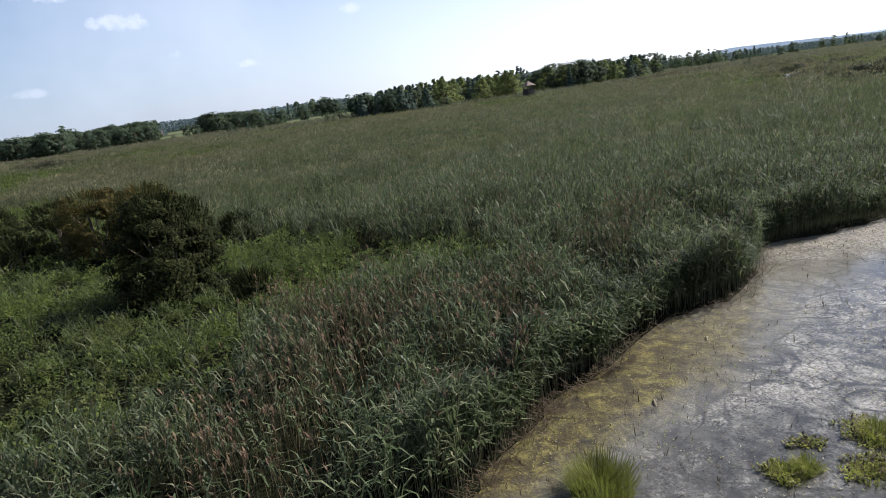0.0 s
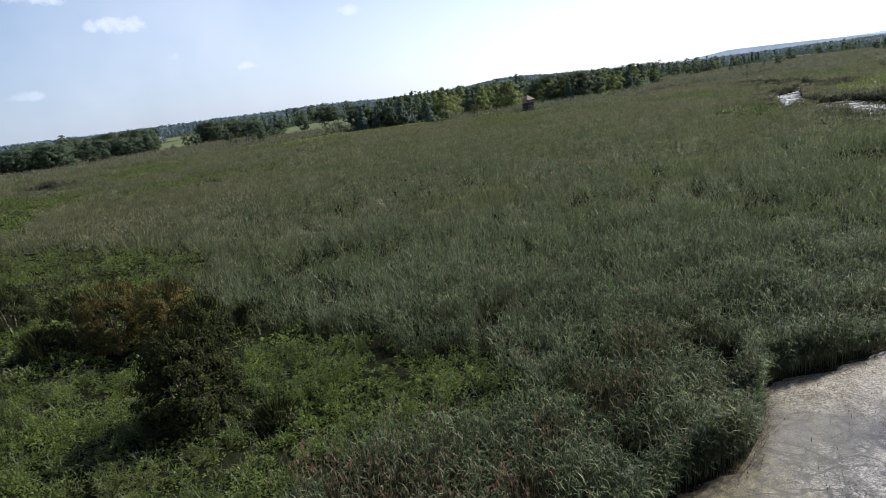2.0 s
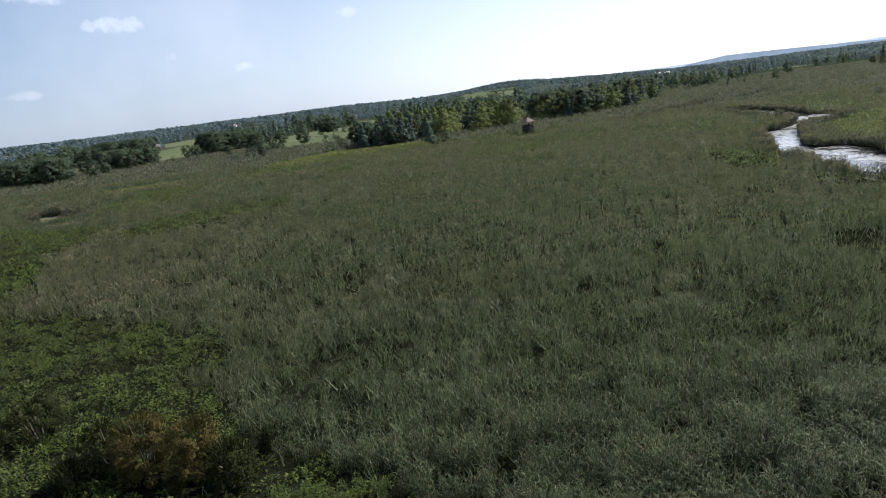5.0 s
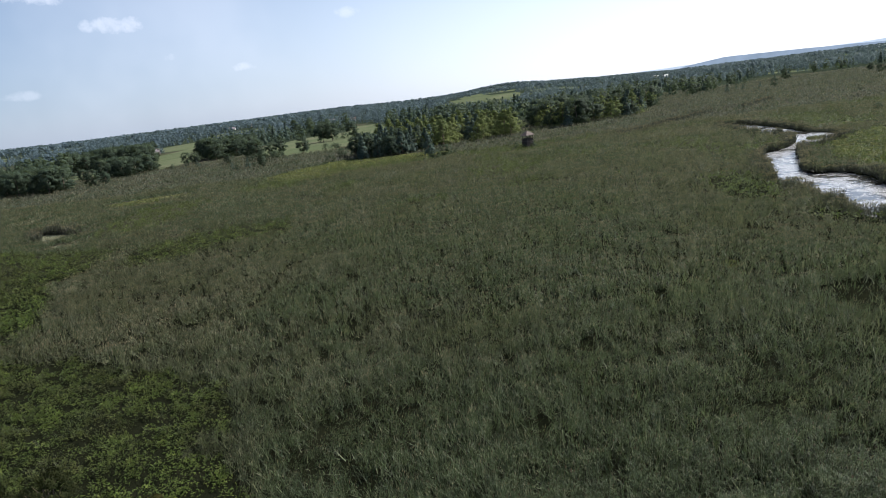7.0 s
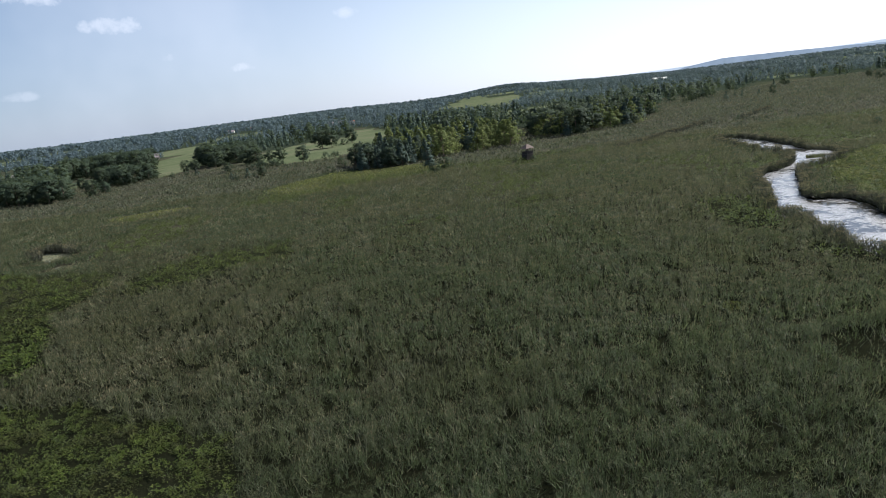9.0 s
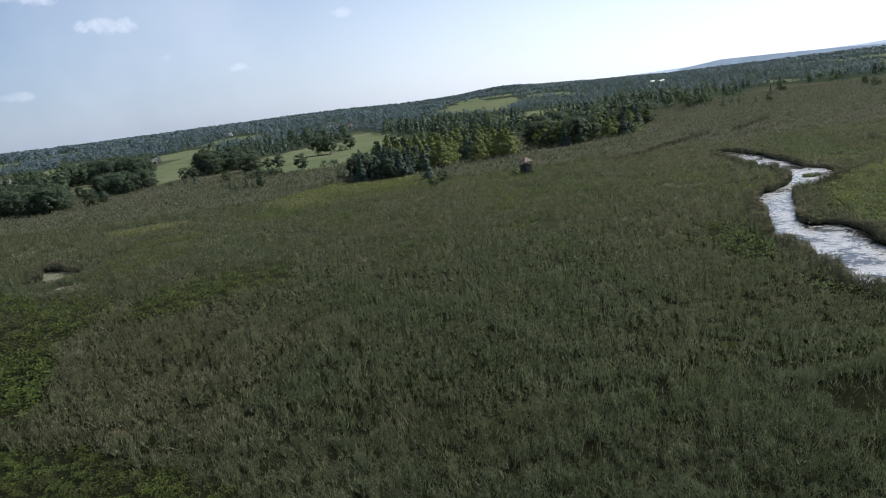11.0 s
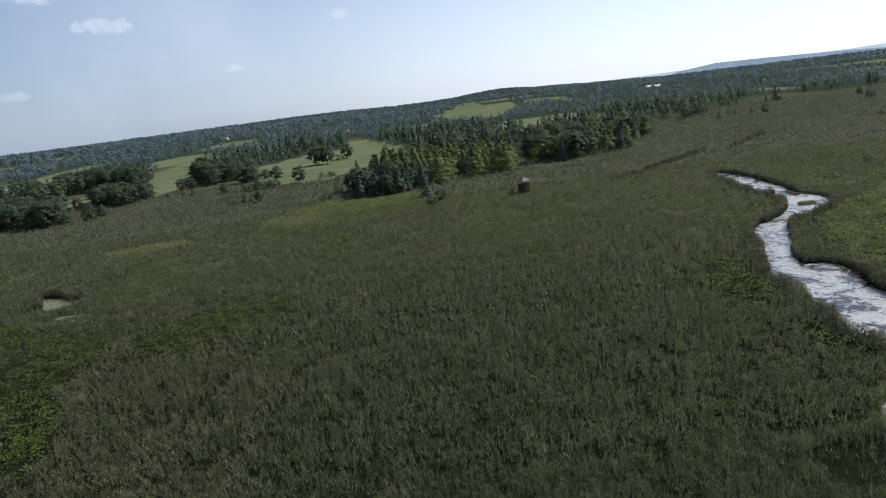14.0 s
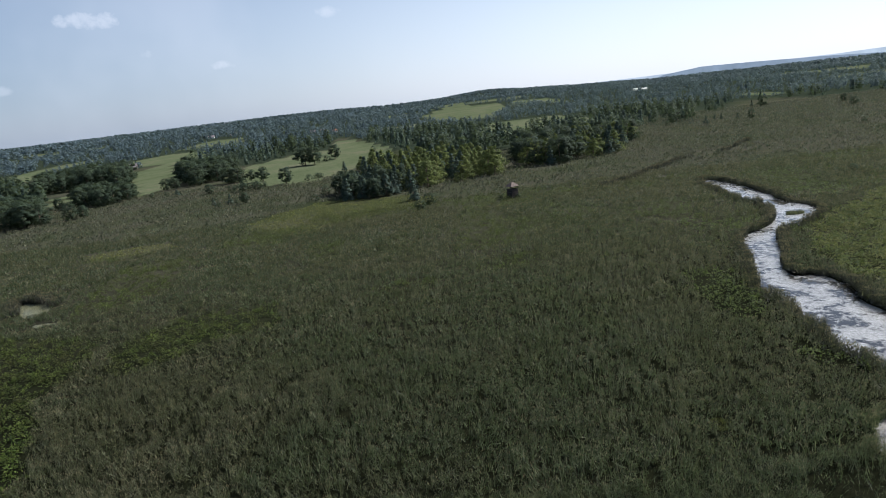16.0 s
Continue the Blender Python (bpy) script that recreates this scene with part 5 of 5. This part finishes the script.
def watch_tower(x, y):
    """Wooden bird-watching tower: posts, boarded lower part, open gallery, pyramid roof."""
    root = new("watch_tower")
    half = 1.8
    for sx in (-1, 1):
        for sy in (-1, 1):
            bm = bmesh.new()
            tube(bm, [(sx * (half + 0.45), sy * (half + 0.45), -0.3), (sx * half, sy * half, 6.9)], [0.17, 0.14], 8)
            part("post", bm, M_WOOD, root)
    for z0, z1, grow, nm in ((0.3, 3.1, 0.38, "lower_boarding"), (3.3, 4.7, 0.12, "parapet")):
        for side in range(4):
            bm = bmesh.new()
            plank_wall(bm, -half - grow, half + grow, half + grow, z0, z1, 0.28)
            bmesh.ops.rotate(bm, cent=(0, 0, 0), matrix=Matrix.Rotation(side * math.pi / 2, 3, "Z"), verts=bm.verts)
            part(nm, bm, M_WOOD, root)
    bm = bmesh.new()
    for i in range(14):
        box(bm, -half - 0.3, half + 0.3, -half - 0.3 + i * 0.345, -half - 0.3 + i * 0.345 + 0.32, 3.1, 3.2)
    part("platform", bm, M_WOOD, root)
    for side in range(4):
        bm = bmesh.new()
        box(bm, -half - 0.1, half + 0.1, half - 0.06, half + 0.06, 6.45, 6.62)
        bmesh.ops.rotate(bm, cent=(0, 0, 0), matrix=Matrix.Rotation(side * math.pi / 2, 3, "Z"), verts=bm.verts)
        part("beam", bm, M_WOOD, root)
        bm = bmesh.new()
        tube(bm, [(-half, half + 0.08, 3.4), (0, half + 0.08, 6.4)], [0.05, 0.05], 6)
        bmesh.ops.rotate(bm, cent=(0, 0, 0), matrix=Matrix.Rotation(side * math.pi / 2, 3, "Z"), verts=bm.verts)
        part("brace", bm, M_WOOD, root)
        bm = bmesh.new()
        e, n = half + 1.05, 9
        for i in range(n):
            k0, k1 = i / n, (i + 1.12) / n
            za, zb = 6.35 + k0 * 2.35, 6.35 + min(k1, 1.0) * 2.35
            ea, eb = e * (1 - k0), e * max(1 - k1, 0)
            lift = 0.05
            q = [(-ea, -ea, za + lift), (ea, -ea, za + lift), (eb, -eb, zb), (-eb, -eb, zb)]
            top = [bm.verts.new(c) for c in q]
            low = [bm.verts.new((c[0], c[1], c[2] - 0.05)) for c in q]
            bm.faces.new(top)
            bm.faces.new(low[::-1])
            for j in range(4):
                bm.faces.new((top[j], low[j], low[(j + 1) % 4], top[(j + 1) % 4]))
        bmesh.ops.rotate(bm, cent=(0, 0, 0), matrix=Matrix.Rotation(side * math.pi / 2, 3, "Z"), verts=bm.verts)
        part("roof_slope", bm, M_ROOF, root)
    stair = bmesh.new()
    for i in range(13):
        box(stair, -0.45, 0.45, -half - 3.3 + i * 0.22, -half - 3.1 + i * 0.22, 0.1 + i * 0.23, 0.15 + i * 0.23)
    part("stair", stair, M_WOOD, root)
    root.matrix_basis = pose(x, y, float(terrain(x, y)), 0, 0, 28)
    tagged(root, "weathered wooden bird-watching tower with a pyramid roof", "watchtower")


def house(x, y, wx, wy, eave, ridge, turn, wall, roof, label, windows=4):
    """A gabled house or barn: walls, two roof slopes with eaves, a door, windows."""
    name = "barn" if "barn" in label else "house"
    root = new(name)
    bm = bmesh.new()
    v = [bm.verts.new(c) for c in ((-wx, -wy, -0.6), (wx, -wy, -0.6), (wx, wy, -0.6), (-wx, wy, -0.6), (-wx, -wy, eave), (wx, -wy, eave), (wx, wy, eave), (-wx, wy, eave), (-wx, 0, ridge), (wx, 0, ridge))]
    for f in ((0, 1, 5, 4), (2, 3, 7, 6), (1, 2, 6, 9, 5), (3, 0, 4, 8, 7), (3, 2, 1, 0)):
        bm.faces.new([v[i] for i in f])
    part("wall", bm, wall, root)
    for s in (-1, 1):
        bm = bmesh.new()
        o = 0.5
        k = o * (ridge - eave) / wy
        q = [(-wx - o, s * (wy + o), eave - k + 0.06), (wx + o, s * (wy + o), eave - k + 0.06), (wx + o, 0, ridge + 0.06), (-wx - o, 0, ridge + 0.06)]
        top = [bm.verts.new((c[0], c[1], c[2] + 0.15)) for c in q]
        low = [bm.verts.new(c) for c in q]
        bm.faces.new(top)
        bm.faces.new(low[::-1])
        for j in range(4):
            bm.faces.new((top[j], low[j], low[(j + 1) % 4], top[(j + 1) % 4]))
        bmesh.ops.recalc_face_normals(bm, faces=bm.faces)
        part("roof", bm, roof, root)
    for i in range(windows):
        bm = bmesh.new()
        cx = -wx + (i + 0.5) * 2 * wx / windows
        box(bm, cx - 0.5, cx + 0.5, -wy - 0.03, -wy + 0.05, 0.9, 2.2)
        part("window", bm, M_GLASS, root)
    bm = bmesh.new()
    box(bm, -0.5, 0.5, -wy - 0.04, -wy + 0.05, 0.0, 2.1)
    part("door", bm, M_WOOD, root)
    root.matrix_basis = pose(x, y, float(terrain(x, y)), 0, 0, turn)
    return tagged(root, label, name, "farmsteads beyond the marsh")


watch_tower(55.6, 319.5)
house(-428, 968, 11, 5, 3.6, 9.0, 12, M_WOOD, M_SLATE, "grey wooden barn with a steep sheet roof")
house(-462, 860, 5, 4, 3.2, 7.5, 70, M_PLASTER, M_SLATE, "pale farmhouse with a steep grey gable")
house(-590, 890, 6, 4, 3.2, 7.0, 20, M_PLASTER, M_SLATE, "pale farmhouse half hidden by trees")
house(-178, 1420, 7, 5, 3.5, 7.5, 5, M_PLASTER, M_SLATE, "white house with a low grey roof")
house(-150, 1380, 6, 4, 3.2, 7.0, 15, M_PLASTER, M_TILE, "white house with a red tiled roof")
house(-205, 1440, 6, 4, 3.2, 6.5, -10, M_PLASTER, M_SLATE, "white house with a low grey roof")
house(735, 1850, 9, 6, 5.0, 8.0, -20, M_PLASTER, M_PLASTER, "long white farm building in the far woods", 6)
house(765, 1862, 8, 6, 5.0, 8.0, -20, M_PLASTER, M_PLASTER, "long white farm building in the far woods", 6)
house(-520, 1700, 8, 5, 3.5, 8.0, 10, M_PLASTER, M_SLATE, "far pale farmhouse among trees")
house(-470, 1740, 7, 5, 3.5, 8.0, -15, M_PLASTER, M_TILE, "far farmhouse with a red roof")


# ---------------------------------------------------------------- pond details
def sedge(x, y, h, n, wide, seed, label):
    """A tussock of fine arching sedge leaves standing in the pond."""
    r = np.random.default_rng(seed)
    a = r.uniform(0, math.tau, n)
    rad = wide * r.uniform(0, 1, n) ** 0.5
    base = np.stack([rad * np.cos(a), rad * np.sin(a), np.full(n, -0.12)], 1)
    v, t = blades(base, a + r.normal(0, 0.5, n), h * r.uniform(0.55, 1.15, n), r.uniform(0.02, 0.35, n), r.uniform(0.008, 0.018, n), r.uniform(0.1, 0.8, n))
    ob = new("sedge_tussock", fast_mesh("sedge_tussock", v, t, [M_SEDGE]))
    ob.matrix_basis = pose(x, y, 0.0)
    tagged(ob, label, "sedge", "tussocks in the pond")


sedge(2.55, 10.35, 0.8, 1500, 0.62, 1, "bright yellow green sedge tussock in shallow water")
sedge(6.2, 10.05, 0.35, 350, 0.3, 2, "small green sedge tuft in shallow water")
sedge(6.7, 10.2, 0.4, 350, 0.25, 3, "small green sedge tuft in shallow water")
sedge(8.7, 10.9, 0.45, 500, 0.4, 4, "small green sedge tuft in shallow water")
sedge(7.7, 9.7, 0.3, 350, 0.3, 5, "small green sedge tuft in shallow water")
sedge(8.2, 10.1, 0.25, 300, 0.3, 6, "small green sedge tuft in shallow water")


def weed_mat(x, y, wide, deep, n, seed):
    """A low raft of leafy water plants, ragged at its rim."""
    r = np.random.default_rng(seed)
    a, k = r.uniform(0, math.tau, n), r.uniform(0, 1, n) ** 0.5
    k = k * (1 + 0.25 * np.sin(3 * a + seed) + 0.2 * np.sin(7 * a + 2 * seed))
    px, py = wide * k * np.cos(a), deep * k * np.sin(a)
    base = np.stack([px, py, 0.005 + 0.10 * vnoise(px + seed, py, 4.0, 140, 2) * r.random(n)], 1)
    v, t = blades(base, r.uniform(0, math.tau, n), r.uniform(0.05, 0.14, n), r.uniform(0.4, 1.5, n), r.uniform(0.02, 0.05, n), r.uniform(0.0, 0.6, n), 0.5, None, True)
    ob = new("weed_raft", fast_mesh("weed_raft", v, t, [M_SEDGE, M_LITTER], (r.random(n) < 0.4).repeat(2).astype(int)))
    ob.matrix_basis = pose(x, y, 0.0)
    tagged(ob, "low raft of yellowish brown water plants on the pond", "water plants", "weed rafts on the pond")


for mx, my, mw, md, mn, ms in ((6.3, 10.2, 0.55, 0.32, 900, 1), (8.75, 11.1, 0.75, 0.5, 1300, 2), (7.9, 10.0, 0.65, 0.35, 1000, 3), (8.9, 9.9, 0.9, 0.4, 1200, 4), (7.2, 11.0, 0.4, 0.2, 400, 5)):
    weed_mat(mx, my, mw, md, mn, ms)
sedge(SPOT[0], SPOT[1], 0.6, 1500, 1.9, 8, "pale green sedge in a clearing of the reeds")


def islet():
    n = 500
    a = rng.uniform(0, math.tau, n)
    rad = 2.6 * rng.uniform(0, 1, n) ** 0.5
    base = np.stack([rad * np.cos(a) * 1.3, rad * np.sin(a) * 0.8, np.full(n, -0.2)], 1)
    v, t = blades(base, rng.uniform(0, math.tau, n), rng.uniform(0.9, 1.7, n), rng.uniform(0.02, 0.3, n), np.full(n, 0.12), rng.uniform(0.1, 0.6, n))
    ob = new("reed_islet", fast_mesh("reed_islet", v, t, [M_REED]))
    ob.matrix_basis = pose(ISLET[0], ISLET[1], 0)
    tagged(ob, "small round islet of reeds in the river", "reeds")


islet()


def pond_bits():
    """Short dead stalks standing in the pond and broken reed lying along its edge."""
    n = 15000
    x, y = rng.uniform(0, 34, n), rng.uniform(9.0, 30, n)
    ok = inside(POND, x, y) & (vnoise(x, y, 0.4, 120, 2) > 0.34 + 0.25 * rng.random(n))
    x, y = x[ok], y[ok]
    m = len(x)
    v, t = blades(np.stack([x, y, np.full(m, -0.05)], 1), rng.uniform(0, math.tau, m), rng.uniform(0.07, 0.22, m) * (1 + 0.8 * (rng.random(m) < 0.06)), rng.uniform(0, 0.9, m), rng.uniform(0.012, 0.026, m), rng.uniform(0, 0.6, m))
    stuff("pond_stubble", (v, t, np.zeros(len(t), int)), [M_DRY], "short dead stalks standing in the pond", "stubble")
    # scraps of weed and leaf afloat in loose drifts
    n = 30000
    x, y = rng.uniform(0, 30, n), rng.uniform(8.5, 28, n)
    ok = inside(POND, x, y) & (vnoise(x, y, 0.5, 130, 3) > 0.38 + 0.25 * rng.random(n))
    x, y = x[ok], y[ok]
    m = len(x)
    v, t = blades(np.stack([x, y, rng.uniform(0.006, 0.02, m)], 1), rng.uniform(0, math.tau, m), rng.uniform(0.03, 0.09, m), rng.uniform(1.25, 1.6, m), rng.uniform(0.015, 0.035, m), rng.uniform(-0.2, 0.1, m), 0.5, None, True)
    stuff("floating_weed", (v, t, (rng.random(len(t) // 2) < 0.35).repeat(2).astype(int)), [M_SCRAP, M_SEDGE], "pale scraps of weed floating on the pond", "weed")
    p = np.array(POND_EDGE)
    seg = rng.integers(0, len(p) - 1, 1300)
    f = rng.random((1300, 1))
    q = p[seg] * (1 - f) + p[seg + 1] * f + rng.normal(0, 0.13, (1300, 2))
    base = np.column_stack([q, np.full(1300, 0.03) + rng.uniform(0, 0.15, 1300)])
    v, t = blades(base, rng.uniform(0, math.tau, 1300), rng.uniform(0.25, 0.9, 1300), rng.uniform(0.9, 1.6, 1300), np.full(1300, 0.016), rng.uniform(-0.2, 0.3, 1300))
    stuff("reed_litter", (v, t, np.zeros(len(t), int)), [M_LITTER], "broken brown reed lying along the water's edge", "litter")


pond_bits()


def drifting_leaf(x, y, turn, length):
    """A curled pale leaf afloat on the pond."""
    bm = bmesh.new()
    rows = []
    for i in range(6):
        k = i / 5
        w = 0.03 * math.sin(math.pi * (0.12 + 0.8 * k)) + 0.005
        z = 0.02 + 0.05 * math.sin(math.pi * k)
        rows.append([bm.verts.new((k * length, s * w, z + (0.015 if s else 0))) for s in (-1, 0, 1)])
    for a, b in zip(rows, rows[1:]):
        for j in range(2):
            bm.faces.new((a[j], b[j], b[j + 1], a[j + 1]))
    bmesh.ops.solidify(bm, geom=bm.faces[:], thickness=0.004)
    ob = part("drifting_leaf", bm, M_FALLEN)
    ob.matrix_basis = pose(x, y, 0.0, 0, 0, turn)
    tagged(ob, "pale dead leaf floating on the pond", "leaf", "floating leaves")


drifting_leaf(4.8, 13.2, 80, 0.36)
drifting_leaf(7.6, 16.4, 70, 0.30)
